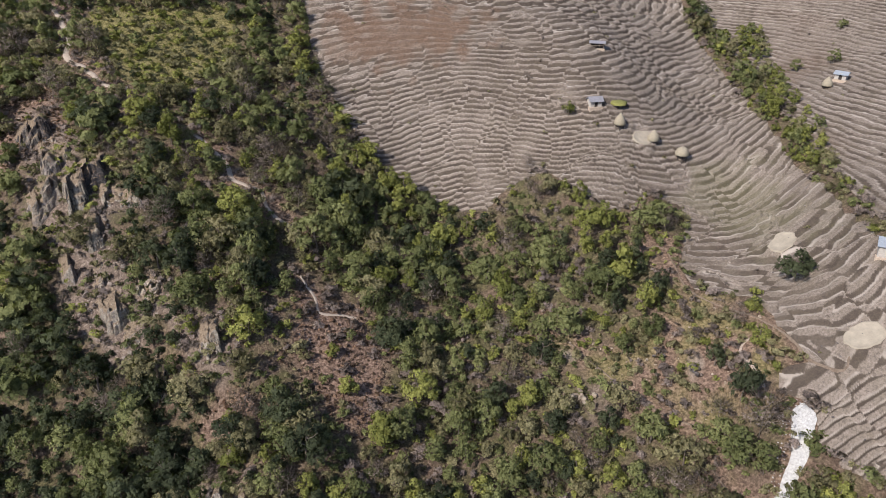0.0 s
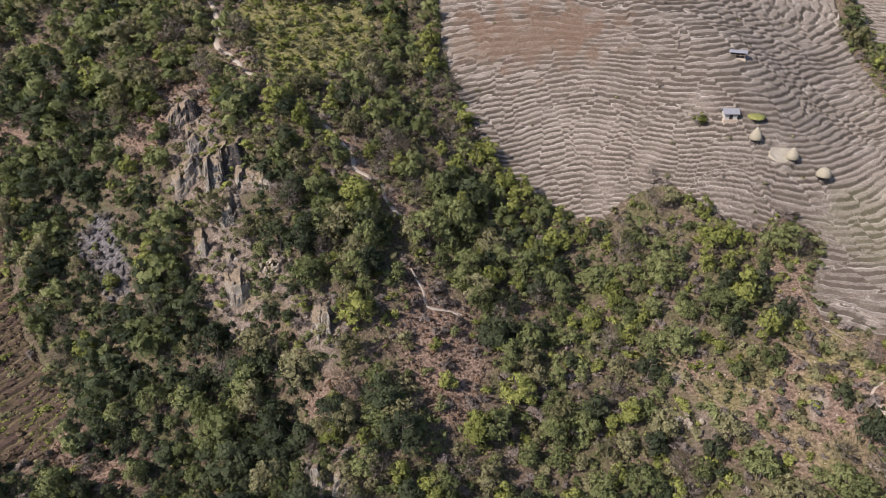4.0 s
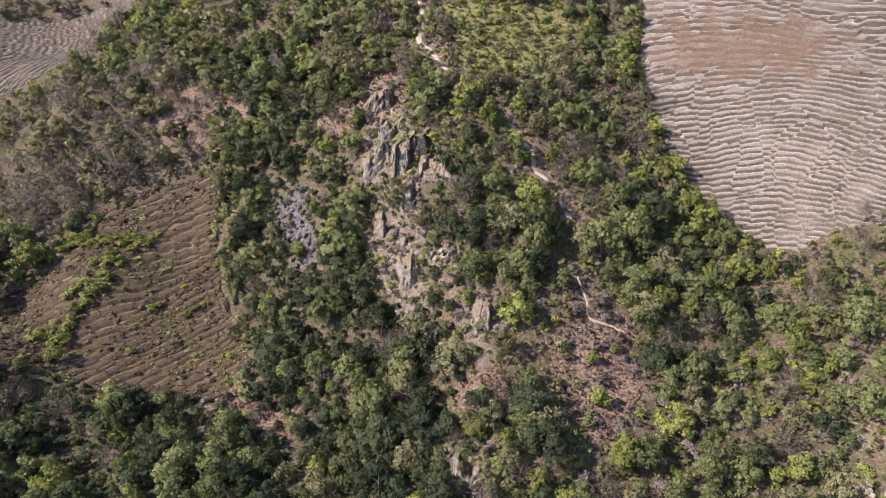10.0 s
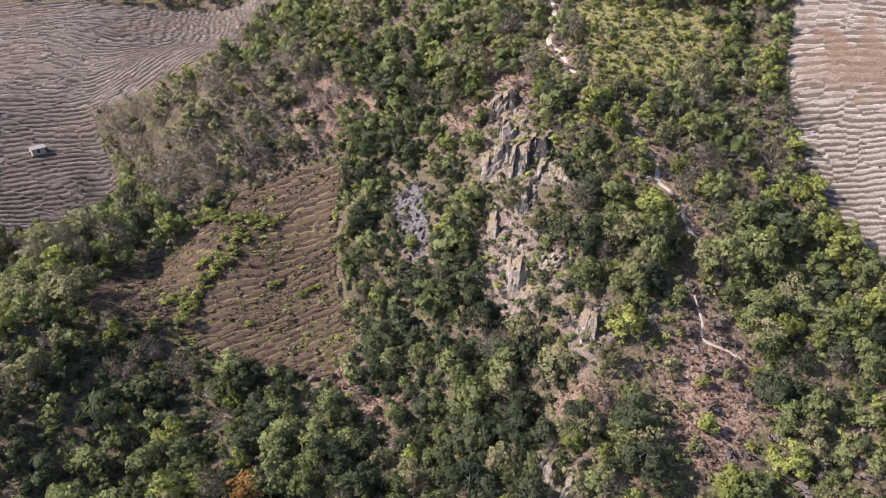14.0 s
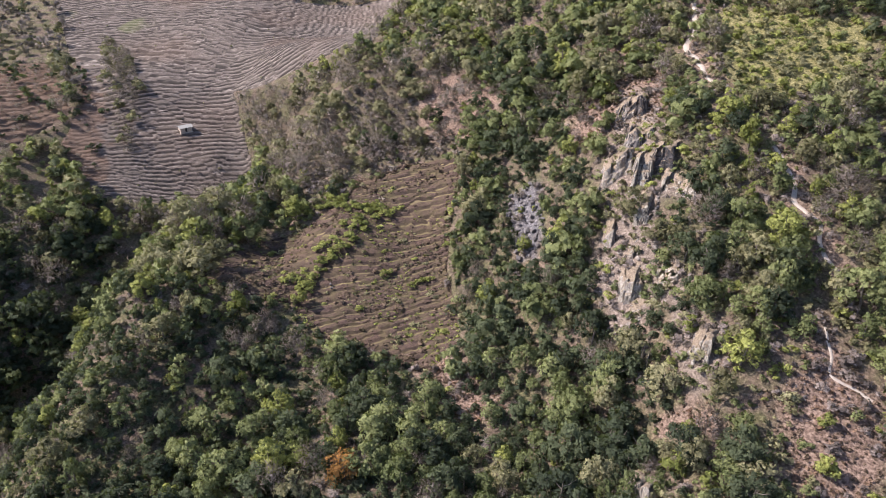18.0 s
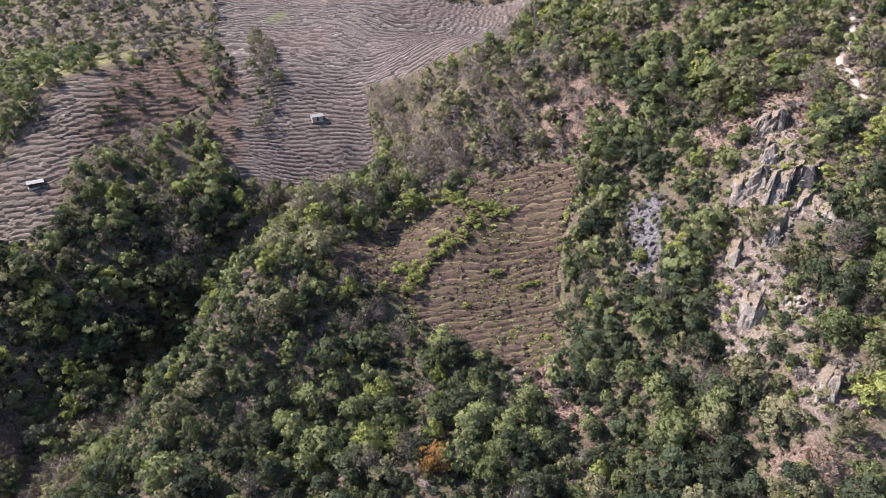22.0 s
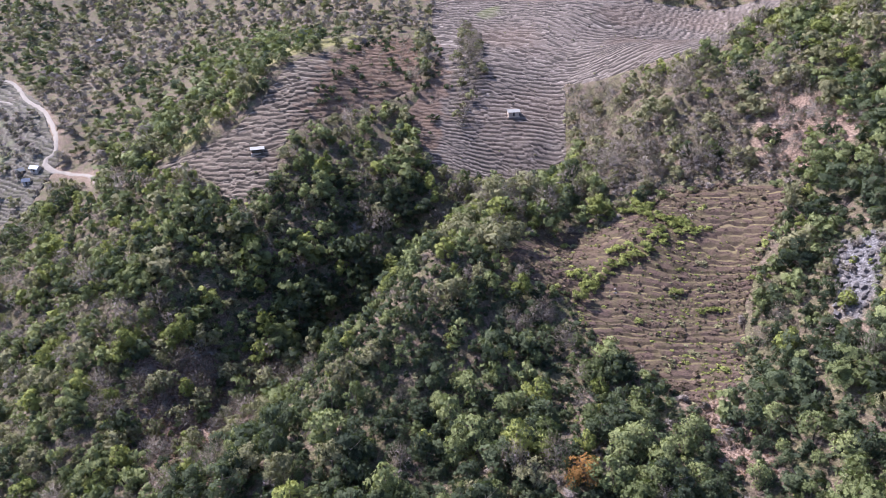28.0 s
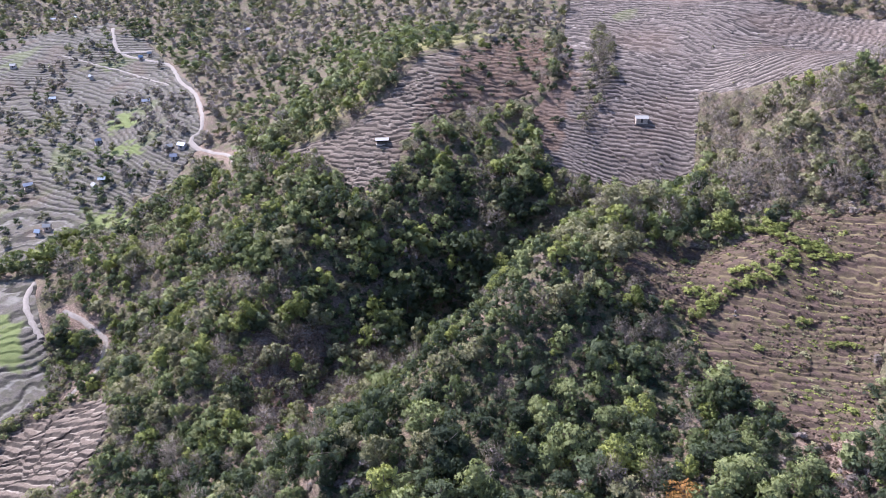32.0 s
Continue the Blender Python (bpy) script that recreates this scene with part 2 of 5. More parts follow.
FIELD_GREEN = [(-334, -109), (-306, -46), (-263, -43), (-237, -42), (-229, -51), (-224, -65), (-230, -94)]
BARE_CLEARING = [(21, 140), (25, 137), (32, 127), (36, 121), (36, 114), (26, 98), (21, 99), (18, 111), (13, 119), (19, 126)]
BARE_LOW = [(-5, 115), (3, 114), (6, 111), (-2, 110)]
BARE_SCRUB = [(75, 109), (77, 101), (84, 96), (102, 98), (107, 82), (101, 71), (97, 68), (88, 68), (83, 75), (76, 85), (70, 97)]
BARE_TOP = [(-57, 240), (-46, 238), (-34, 221), (-23, 209), (-24, 191), (-37, 191), (-50, 192), (-51, 205)]
BARE_RED = [(-120, 187), (-103, 186), (-104, 179), (-117, 178)]
BARE_FOOT = [(-70, 125), (-59, 131), (-48, 124), (-40, 116), (-44, 109), (-56, 118)]
BARE_WEST = [(-201, 28), (-181, 73), (-170, 62), (-111, 26), (-146, 12)]
BARE_SLOPE = [(-121, 237), (-91, 238), (-78, 217), (-88, 206), (-107, 210)]
GRASS_TOP = [(-16, 243), (24, 237), (29, 230), (17, 211), (3, 202), (-7, 206)]
GRASS_FAR = [(-300, 113), (-321, 147), (-332, 196), (-342, 206), (-360, 165), (-307, 107), (-311, 77), (-292, 81)]
ROCK_CLIFF = [(-38, 210), (-28, 205), (-19, 183), (-12, 166), (-18, 162), (-13, 147), (-5, 140), (2, 128), (2, 118), (-4, 124), (-9, 139), (-19, 134), (-28, 147), (-28, 161), (-34, 174)]
CLIFF_CORE = [(-36, 198), (-26, 200), (-15, 176), (-11, 164), (-19, 154), (-29, 159), (-37, 174)]
ROCK_SCREE = [(-63, 183), (-56, 184), (-48, 169), (-47, 159), (-51, 160), (-59, 173)]
ROCK_FOOT = [(-9, 108), (-6, 106), (3, 90), (-5, 87)]
ROCK_PALE = [(70, 95), (73, 90), (73, 82), (68, 84), (67, 89)]
WOOD_BARE = [(-219, 250), (-151, 243), (-116, 242), (-94, 220), (-88, 201), (-103, 193), (-117, 187), (-131, 175), (-158, 188), (-202, 219)]
WOOD_BRIGHT = [(33, 162), (56, 167), (66, 150), (81, 131), (99, 127), (108, 115), (94, 93), (78, 99), (71, 110), (53, 120), (31, 137)]
WOOD_OLIVE = [(-130, 69), (-130, 102), (-132, 137), (-102, 119), (-97, 85), (-106, 59), (-100, 34), (-107, 22)]
WOOD_DARK = [(-245, 104), (-225, 152), (-199, 150), (-126, 79), (-173, 78), (-198, 38), (-242, 23), (-260, 63)]
HEDGE = [(187, 196), (196, 183), (177, 156), (161, 129), (158, 115), (141, 101), (144, 115), (160, 146), (173, 173)]
GULCH = [(-318, 255), (-295, 250), (-251, 217), (-236, 195), (-227, 181), (-262, 205)]
PATH_TOP = [(-26, 252), (-22, 235), (-23, 226), (-18, 218), (-13, 208), (-8, 205)]
PATH_MID = [(5, 186), (8, 181), (12, 174), (13, 168), (16, 165), (19, 163), (20, 156), (26, 151)]
PATH_KNOLL = [(22, 138), (24, 132), (24, 128), (29, 127), (32, 126)]
PATH_EAST = [(101, 115), (106, 112), (103, 99), (106, 84), (106, 74), (105, 68), (107, 63), (110, 65)]
PATH_BUSH = [(102, 80), (99, 79), (98, 74), (97, 70)]
PATH_LOW = [(72, 111), (74, 102), (77, 87), (81, 76), (85, 70), (81, 69), (81, 64), (81, 57)]
CHUTE = [(99, 63), (94, 58), (89, 55), (85, 53)]
ROAD_UPPER = [(-658, 15), (-605, 14), (-578, 28), (-551, 45), (-505, 47), (-470, 51), (-422, 48), (-399, 43), (-395, 37), (-385, 37), (-355, 49), (-335, 49)]
ROAD_LOWER = [(-275, -35), (-265, -28), (-253, -22), (-246, -23), (-239, -27), (-230, -37)]
ROAD_SIDE = [(-301, -46), (-285, -49), (-263, -44)]
ROAD_LINK = [(-599, 14), (-588, 38)]
PATH_FAR = [(-623, -27), (-590, -4), (-556, 17), (-506, 39)]
GREEN_A = [(-381, -25), (-359, -3), (-333, -6), (-354, -22)]
YELLOW_A = [(-476, -5), (-479, 12), (-454, 13), (-454, -3)]
YELLOW_B = [(-432, -6), (-430, 5), (-410, 10), (-420, -2)]
GREEN_B = [(-284, -62), (-271, -50), (-251, -49), (-253, -62)]
STAIN_RED = [(56, 224), (96, 201), (91, 190), (78, 195), (59, 202), (52, 212)]
WOOD_FARG = [(-406, 63), (-464, 102), (-488, 142), (-463, 193), (-346, 197), (-316, 150), (-288, 119), (-293, 93), (-312, 70), (-363, 60)]
OVERGROWN = [(-298, 156), (-338, 206), (-320, 232), (-267, 205), (-230, 170), (-246, 153), (-246, 125), (-261, 119)]
KHAKI = [(126, 130), (138, 121), (134, 101), (126, 89), (122, 94), (122, 111), (118, 124)]
WOOD_FLANK = [(-93, 221), (-88, 193), (-62, 148), (-39, 111), (-25, 94), (-7, 89), (-10, 116), (-32, 157), (-53, 202), (-56, 242), (-90, 256)]
# bank of the ravine, given dark leaves in place of its shadow
WOOD_GORGE = [(-226, 146), (-204, 147), (-180, 76), (-170, 61), (-188, 60), (-212, 104)]
WOOD_SPUR = [(-52, 225), (-25, 225), (-9, 201), (11, 178), (25, 147), (28, 112), (24, 93), (-6, 88), (-23, 133), (-37, 175)]


def edge_distance(x, y, outline):
    """How far points lie inside an outline; negative outside."""
    x, y = np.asarray(x, float), np.asarray(y, float)
    inside, near = np.zeros(x.shape, bool), np.full(x.shape, 1e9)
    for (ax, ay), (bx, by) in zip(outline, outline[1:] + outline[:1]):
        inside ^= ((ay > y) != (by > y)) & (x < (bx - ax) * (y - ay) / ((by - ay) or 1e-9) + ax)
        ux, uy = bx - ax, by - ay
        f = np.clip(((x - ax) * ux + (y - ay) * uy) / (ux * ux + uy * uy), 0, 1)
        near = np.minimum(near, np.hypot(x - ax - f * ux, y - ay - f * uy))
    return np.where(inside, near, -near)


def line_distance(x, y, line):
    near = np.full(np.shape(x), 1e9)
    for (ax, ay), (bx, by) in zip(line, line[1:]):
        ux, uy = bx - ax, by - ay
        f = np.clip(((x - ax) * ux + (y - ay) * uy) / (ux * ux + uy * uy + 1e-9), 0, 1)
        near = np.minimum(near, np.hypot(x - ax - f * ux, y - ay - f * uy))
    return near


def smooth(a, b, v):
    f = np.clip((v - a) / (b - a), 0, 1)
    return f * f * (3 - 2 * f)


# outline, step height, size of the wobble
FIELDS = [("terraced_field_east", FIELD_EAST, 1.15), ("terraced_field_upper", FIELD_UPPER, 0.7), ("terraced_field_fallow", FIELD_FALLOW, 1.1),
          ("terraced_field_hollow", FIELD_HOLLOW, 0.95), ("terraced_field_north", FIELD_NORTH, 1.2), ("terraced_field_village", FIELD_VILLAGE, 1.05),
          ("terraced_field_low", FIELD_LOW, 1.9), ("terraced_field_green", FIELD_GREEN, 1.3)]


def roughness(x, y):
    return 0.9 * vnoise(x, y, 14, 3) + 0.5 * vnoise(x, y, 6, 4) + 0.22 * vnoise(x, y, 2.5, 5)


def field_sum(x, y):
    inner = np.full(np.shape(x), -1e9)
    for _, outline, _ in FIELDS:
        inner = np.maximum(inner, edge_distance(x, y, outline))
    return inner


PATHS = [PATH_TOP, PATH_MID, PATH_KNOLL, PATH_EAST, PATH_BUSH, PATH_LOW, CHUTE]
ROADS = [ROAD_UPPER, ROAD_LOWER, ROAD_SIDE, ROAD_LINK, PATH_FAR]


def way_distance(x, y):
    return np.minimum(np.min([line_distance(x, y, p) for p in PATHS], 0), np.min([line_distance(x, y, p) for p in ROADS], 0) - 1.5)


def ground_height(x, y):
    """The hillside itself: rough outside the fields, and sunk beneath them."""
    x, y = np.asarray(x, float).ravel(), np.asarray(y, float).ravel()
    inner = field_sum(x, y)
    return land(x, y) + roughness(x, y) * smooth(4, -6, inner) * smooth(0.5, 4, way_distance(x, y)) - 2.2 * smooth(-0.5, 2.5, inner)


FLOORS = [(116.3, 138.0, 3.0), (123.3, 94.8, 3.2), (112.8, 64.8, 3.4)]   # level pads in the east field: x, y, radius


def steps(f):
    """The profile of one terrace: a sloping trodden tread, then a steep riser."""
    return np.where(f < 0.68, f * 0.14 / 0.68, 0.14 + (f - 0.68) * 0.86 / 0.32)


# how the terraces run: x, y, the number of the terrace counted uphill
TERRACES_EAST = [(58, 218, 53.9), (59, 197, 45.1), (57, 176, 33.4), (74, 204, 51.6), (86, 196, 51.5), (76, 178, 36.7), (70, 159, 22.2), (100, 186, 51.5), (90, 167, 38.4), (108, 166, 46.8), (118, 187, 54.1), (95, 150, 33.5), (136, 185, 51.2), (160, 196, 50.3), (143, 173, 44.8), (122, 147, 39.5), (137, 150, 36.7), (160, 180, 44.6), (109, 139, 32.3), (120, 128, 26.1), (141, 131, 27.4), (151, 146, 32.9), (132, 114, 20.9), (113, 102, 13.8), (122, 87, 13.3), (118, 73, 9.7), (50, 241, 62.1), (45, 206, 48.8), (81, 148, 20.9), (94, 136, 22.7), (100, 125, 17.3), (105, 68, 5.7), (96, 56, 10.1), (104, 41, 19.0), (127, 59, 4.0), (163, 156, 35.5), (182, 204, 49.3), (188, 219, 49.3), (191, 243, 49.5), (110, 276, 84.6)]
TERRACES_FALLOW = [(-135, 142, 21.1), (-123, 124, 20.0), (-116, 150, 21.2), (-93, 164, 22.1), (-98, 191, 28.4), (-91, 146, 16.1), (-81, 130, 8.8), (-67, 146, 9.5), (-88, 202, 31.0), (-79, 175, 21.6), (-74, 161, 16.4), (-62, 123, 3.8), (-94, 121, 10.8), (-108, 128, 15.9), (-124, 162, 24.1), (-118, 185, 30.5)]
TERRACES_HOLLOW = [(-218, 208, 18.1), (-236, 220, 25.4), (-263, 270, 39.6), (-267, 244, 35.3), (-307, 260, 39.1), (-244, 294, 46.1), (-244, 248, 33.7), (-400, 293, 62.4), (-353, 260, 44.4), (-270, 200, 30.7), (-256, 174, 19.8), (-225, 164, 4.5), (-204, 180, 3.4), (-190, 198, 5.4), (-223, 244, 28.7), (-197, 252, 25.9), (-160, 270, 17.4), (-175, 350, 25.1), (-196, 387, 23.6), (-332, 328, 59.6)]
TERRACES_NORTH = [(-278, 91, 10.5), (-260, 100, 8.9), (-281, 117, 17.0), (-290, 142, 22.5), (-314, 159, 28.1), (-313, 178, 29.4), (-330, 210, 33.8), (-314, 221, 32.1), (-267, 190, 20.7), (-267, 159, 16.8), (-243, 98, 3.0), (-261, 81, 3.8), (-297, 67, 7.9)]
TERRACES_LOW = [(-198, -35, 11.9), (-181, -31, 9.4), (-188, -64, 3.0), (-213, -61, 9.8), (-225, -48, 14.2), (-223, -36, 15.8), (-207, -22, 15.6), (-177, -44, 5.3)]
COURSES = {1.9: spline(np.array(TERRACES_LOW), 0.002), 1.15: spline(np.array(TERRACES_EAST), 0.002), 1.1: spline(np.array(TERRACES_FALLOW), 0.002), 0.95: spline(np.array(TERRACES_HOLLOW), 0.002), 1.2: spline(np.array(TERRACES_NORTH), 0.002)}


def terrace(x, y, step):
    """The height before it is stepped, which terrace it lies on, and how far up that terrace."""
    x, y = np.asarray(x, float).ravel(), np.asarray(y, float).ravel()
    z = land(x, y) + 0.3 * vnoise(x, y, 11, 8)
    if step in COURSES:
        q = plate(x, y, *COURSES[step]) + 0.35 * vnoise(x, y, 19, 6) + 0.16 * vnoise(x, y, 7, 7) + 0.12 * vnoise(x, y, 2.8, 10) + 0.07 * vnoise(x, y, 1.1, 9)
        # stretches where one terrace is let into the next
        q = q + 0.5 * smooth(0.25, 0.3, vnoise(x, y, 13, 66)) + 0.5 * smooth(0.3, 0.34, vnoise(x, y, 9, 67)) + 0.4 * smooth(0.0, 0.05, vnoise(x, y, 12, 68)) - 0.3 * smooth(0.2, 0.25, vnoise(x, y, 7, 69))
    else:
        q = z / step + 0.9 * vnoise(x, y, 26, 6) + 0.45 * (0.7 * vnoise(x, y, 8, 7) + 0.34 * vnoise(x, y, 4.1, 10)) + 0.12 * vnoise(x, y, 1.5, 9)
    return z, np.floor(q), q - np.floor(q)


def field_height(x, y, step, inner):
    z, k, f = terrace(x, y, step)
    strength = (0.8 + 0.35 * vnoise(k * 3.1, x * 0.05 + y * 0.03, 1.0, 11) + 0.3 * vnoise(x, y, 9, 15)).clip(0.15, 1.2) * {1.1: 0.5, 1.15: 0.95}.get(step, 0.9)
    z = z + step * strength * (steps(f) - f) + 0.12 * vnoise(x, y, 1.3, 12) + 0.03 * vnoise(x, y, 0.6, 14)
    for px, py, pr in FLOORS:
        near = smooth(pr * 1.25, pr * 0.95, np.hypot(x - px, y - py))
        z = z + (land([px], [py])[0] * 0.35 + land(x, y) * 0.65 + 0.1 - z) * near
    return z - 3.5 * smooth(0.4, -2.2, inner + 0.8 * vnoise(x, y, 3, 13))


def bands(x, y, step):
    """Where weedy risers with painted-in shade and pale lips run along the terraces."""
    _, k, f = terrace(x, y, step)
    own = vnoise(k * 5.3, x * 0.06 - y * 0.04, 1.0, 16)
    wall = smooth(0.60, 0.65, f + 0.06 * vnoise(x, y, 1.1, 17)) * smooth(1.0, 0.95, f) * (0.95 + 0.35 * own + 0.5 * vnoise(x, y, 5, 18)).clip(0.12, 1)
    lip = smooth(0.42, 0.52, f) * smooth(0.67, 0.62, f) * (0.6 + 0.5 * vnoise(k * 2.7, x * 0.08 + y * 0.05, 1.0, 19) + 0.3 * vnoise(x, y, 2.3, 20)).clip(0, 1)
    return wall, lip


def sheet(name, verts, cols, rows, mat, keep=None, smooth_faces=True):
    """A mesh of cols x rows points, as quads."""
    i = np.arange((cols - 1) * (rows - 1))
    a = i // (cols - 1) * cols + i % (cols - 1)
    quads = np.stack([a, a + 1, a + cols + 1, a + cols], -1)
    if keep is not None:
        quads = quads[keep.ravel()[quads].any(1)]
        used, quads = np.unique(quads, return_inverse=True)
        quads = quads.reshape(-1, 4)
        verts = verts[used]
    else:
        used = None
    return mesh_of(name, verts, quads, mat, smooth_faces), used


def mesh_of(name, verts, faces, mat, smooth_faces=False):
    """A mesh from arrays of points and of faces that all have as many corners."""
    me = bpy.data.meshes.new(name)
    n = faces.shape[1]
    me.vertices.add(len(verts))
    me.vertices.foreach_set("co", np.asarray(verts, np.float32).ravel())
    me.loops.add(faces.size)
    me.loops.foreach_set("vertex_index", faces.astype(np.int32).ravel())
    me.polygons.add(len(faces))
    me.polygons.foreach_set("loop_start", np.arange(0, faces.size, n, dtype=np.int32))
    me.polygons.foreach_set("loop_total", np.full(len(faces), n, np.int32))
    me.polygons.foreach_set("use_smooth", np.full(len(faces), smooth_faces))
    me.materials.append(mat)
    me.update(calc_edges=True)
    return me


def store(me, name, values):
    me.attributes.new(name, "FLOAT", "POINT").data.foreach_set("value", np.asarray(values, np.float32).ravel())


# ---- ground ----
def build_ground():
    az = np.radians(np.r_[np.arange(-180, -70, 4), np.arange(-70, 112, 0.48), np.arange(112, 181, 4)])
    az[-1] = az[0] + 2 * math.pi
    r = np.r_[0.5, 10, 25, 40, 55, 70, 80, np.arange(86, 330, 1.9), 330 * 1.012 ** np.arange(0, 95), 330 * 1.012 ** 95 * 1.12 ** np.arange(0, 14)]
    rr, aa = np.meshgrid(r, az, indexing="ij")
    x, y = (-np.sin(aa) * rr).ravel(), (np.cos(aa) * rr).ravel()
    z = ground_height(x, y)
    me, _ = sheet("ground", np.stack([x, y, z], -1), len(az), len(r), GROUND)
    for name, value in zones_at(x, y).items():
        store(me, name, value)
    return tagged(new("ground", me), "steep dry hillside of brown earth and herbs under scrub forest", "hillside", kind="structure")


def build_field(name, outline, step, mat, label, d_az, d_r):
    ox, oy = np.array(outline, float).T
    az, r = np.arctan2(-ox, oy), np.hypot(ox, oy)
    az = np.arange(az.min() - 0.02, az.max() + 0.02, radians(d_az))
    r = np.arange(r.min() - 4, r.max() + 4, d_r)
    rr, aa = np.meshgrid(r, az, indexing="ij")
    x, y = (-np.sin(aa) * rr).ravel(), (np.cos(aa) * rr).ravel()
    inner = edge_distance(x, y, outline)
    near = inner > -3.0
    z = np.zeros(len(x))
    z[near] = field_height(x[near], y[near], step, inner[near])
    me, used = sheet(name, np.stack([x, y, z], -1), len(az), len(r), mat, near & (inner > -2.5), False)
    ux, uy = x[used], y[used]
    store(me, "stain_shade", stain_shade_at(name, ux, uy))
    store(me, "crop", crop_at(ux, uy))
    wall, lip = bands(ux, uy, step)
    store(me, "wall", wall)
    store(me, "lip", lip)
    return tagged(new(name, me), label, "terraced field", "terraced fields", "structure")


def zone(x, y, outlines, soft=2.0, wobble=2.0):
    inner = np.max([edge_distance(x, y, o) for o in outlines], 0)
    return smooth(-soft, soft, inner + wobble * vnoise(x, y, 4, 31) + 0.5 * wobble * vnoise(x, y, 1.7, 32))


CLEARINGS = [BARE_CLEARING, BARE_LOW, BARE_RED]
OPEN_ZONES = CLEARINGS + [BARE_SCRUB]
SHRUBBY_ZONES = [BARE_TOP, BARE_FOOT, BARE_SLOPE]
BARE_ZONES = OPEN_ZONES + SHRUBBY_ZONES + [BARE_WEST]
ROCK_ZONES = [ROCK_CLIFF, ROCK_SCREE, ROCK_FOOT, ROCK_PALE]
GRASS_ZONES = [GRASS_TOP, GRASS_FAR]


def zones_at(x, y):
    way = np.min([line_distance(x, y, p) for p in (PATH_TOP, PATH_MID, PATH_KNOLL, PATH_LOW, PATH_EAST, CHUTE, ROAD_UPPER, ROAD_LOWER, ROAD_SIDE)], 0)
    patches = smooth(0.45, 0.8, vnoise(x, y, 16, 33) + 0.5 * vnoise(x, y, 5, 34))
    bare = np.maximum(zone(x, y, BARE_ZONES), 0.8 * smooth(5, 1.5, way + 1.5 * vnoise(x, y, 4, 35)))
    return {"bare": np.maximum(bare, 0.3 * patches), "grass": np.maximum(zone(x, y, GRASS_ZONES), 0.75 * zone(x, y, [BARE_SCRUB], 3.0, 4.0) * smooth(-0.35, 0.35, vnoise(x, y, 7, 92) + 0.4 * vnoise(x, y, 2.5, 93))), "rock": zone(x, y, [ROCK_CLIFF, ROCK_FOOT, ROCK_PALE], 1.5, 2.5),
            "scree": zone(x, y, [ROCK_SCREE], 1.0, 1.5),
            "pale": 0.7 * smooth(0.55, 0.85, vnoise(x, y, 9, 36) + 0.5 * vnoise(x, y, 3, 37)) * zone(x, y, [BARE_SCRUB, ROCK_PALE])}


def crop_at(x, y):
    return 0.15 * zone(x, y, [KHAKI], 5.0, 5.0) + 0.9 * zone(x, y, [GREEN_A, GREEN_B, YELLOW_A, YELLOW_B], 2.0, 4.0) + 0.4 * smooth(0.5, 0.9, vnoise(x, y, 26, 51) + 0.4 * vnoise(x, y, 8, 52)) * smooth(-300, -330, x)


def stain_shade_at(name, x, y):
    if name == "terraced_field_east":
        return 0.8 * zone(x, y, [STAIN_RED], 6.0, 7.0)
    if name in ("terraced_field_hollow", "terraced_field_north"):
        # OVERGROWN: scrubby brown soil with its shadow painted into the colour
        return 0.75 * zone(x, y, [OVERGROWN], 4.0, 6.0) + 0.25 * smooth(0.0, 0.7, vnoise(x, y, 30, 38))
    return 0.3 * smooth(0.2, 0.9, vnoise(x, y, 18, 39))


build_ground()
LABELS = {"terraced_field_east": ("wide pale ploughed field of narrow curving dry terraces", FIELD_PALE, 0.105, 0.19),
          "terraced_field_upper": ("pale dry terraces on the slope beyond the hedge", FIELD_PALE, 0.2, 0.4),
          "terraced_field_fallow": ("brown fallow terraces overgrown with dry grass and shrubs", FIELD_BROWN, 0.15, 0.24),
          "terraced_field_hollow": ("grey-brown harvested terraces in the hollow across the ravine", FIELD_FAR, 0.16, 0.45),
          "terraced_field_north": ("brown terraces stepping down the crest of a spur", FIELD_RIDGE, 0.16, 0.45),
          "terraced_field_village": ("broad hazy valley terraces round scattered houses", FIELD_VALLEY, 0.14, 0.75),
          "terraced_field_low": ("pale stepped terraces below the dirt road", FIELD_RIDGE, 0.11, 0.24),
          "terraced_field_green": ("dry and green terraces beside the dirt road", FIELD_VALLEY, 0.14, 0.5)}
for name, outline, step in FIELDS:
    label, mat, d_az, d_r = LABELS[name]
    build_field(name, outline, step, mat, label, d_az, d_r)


# ---- plants ----
def quads_of(centres, normals, sizes, outs, rng, ragged=0.35):
    """Leaf clumps: one bent four-cornered spray at each centre, facing about along its normal; the leaves in it look outward."""
    n = len(centres)
    normals = normals * np.where((normals * outs).sum(1, keepdims=True) < 0, -1, 1)
    t = np.cross(normals, rng.normal(size=(n, 3)))
    t /= np.linalg.norm(t, axis=1, keepdims=True) + 1e-9
    b = np.cross(normals, t)
    s = sizes[:, None]
    wob = lambda: 1 + ragged * rng.uniform(-1, 1, (n, 1))
    v = np.stack([centres - t * s * wob() - b * s * 0.55 * wob(), centres + t * s * wob() - b * s * 0.55 * wob(),
                  centres + t * s * 0.8 * wob() + b * s * 0.75 * wob() - normals * s * 0.25, centres - t * s * 0.8 * wob() + b * s * 0.75 * wob() - normals * s * 0.25], 1)
    soft = outs + 0.75 * normals + 0.3 * rng.normal(size=(n, 3))
    soft /= np.linalg.norm(soft, axis=1, keepdims=True)
    return v.reshape(-1, 3), np.arange(4 * n).reshape(n, 4), np.repeat(soft, 4, 0)


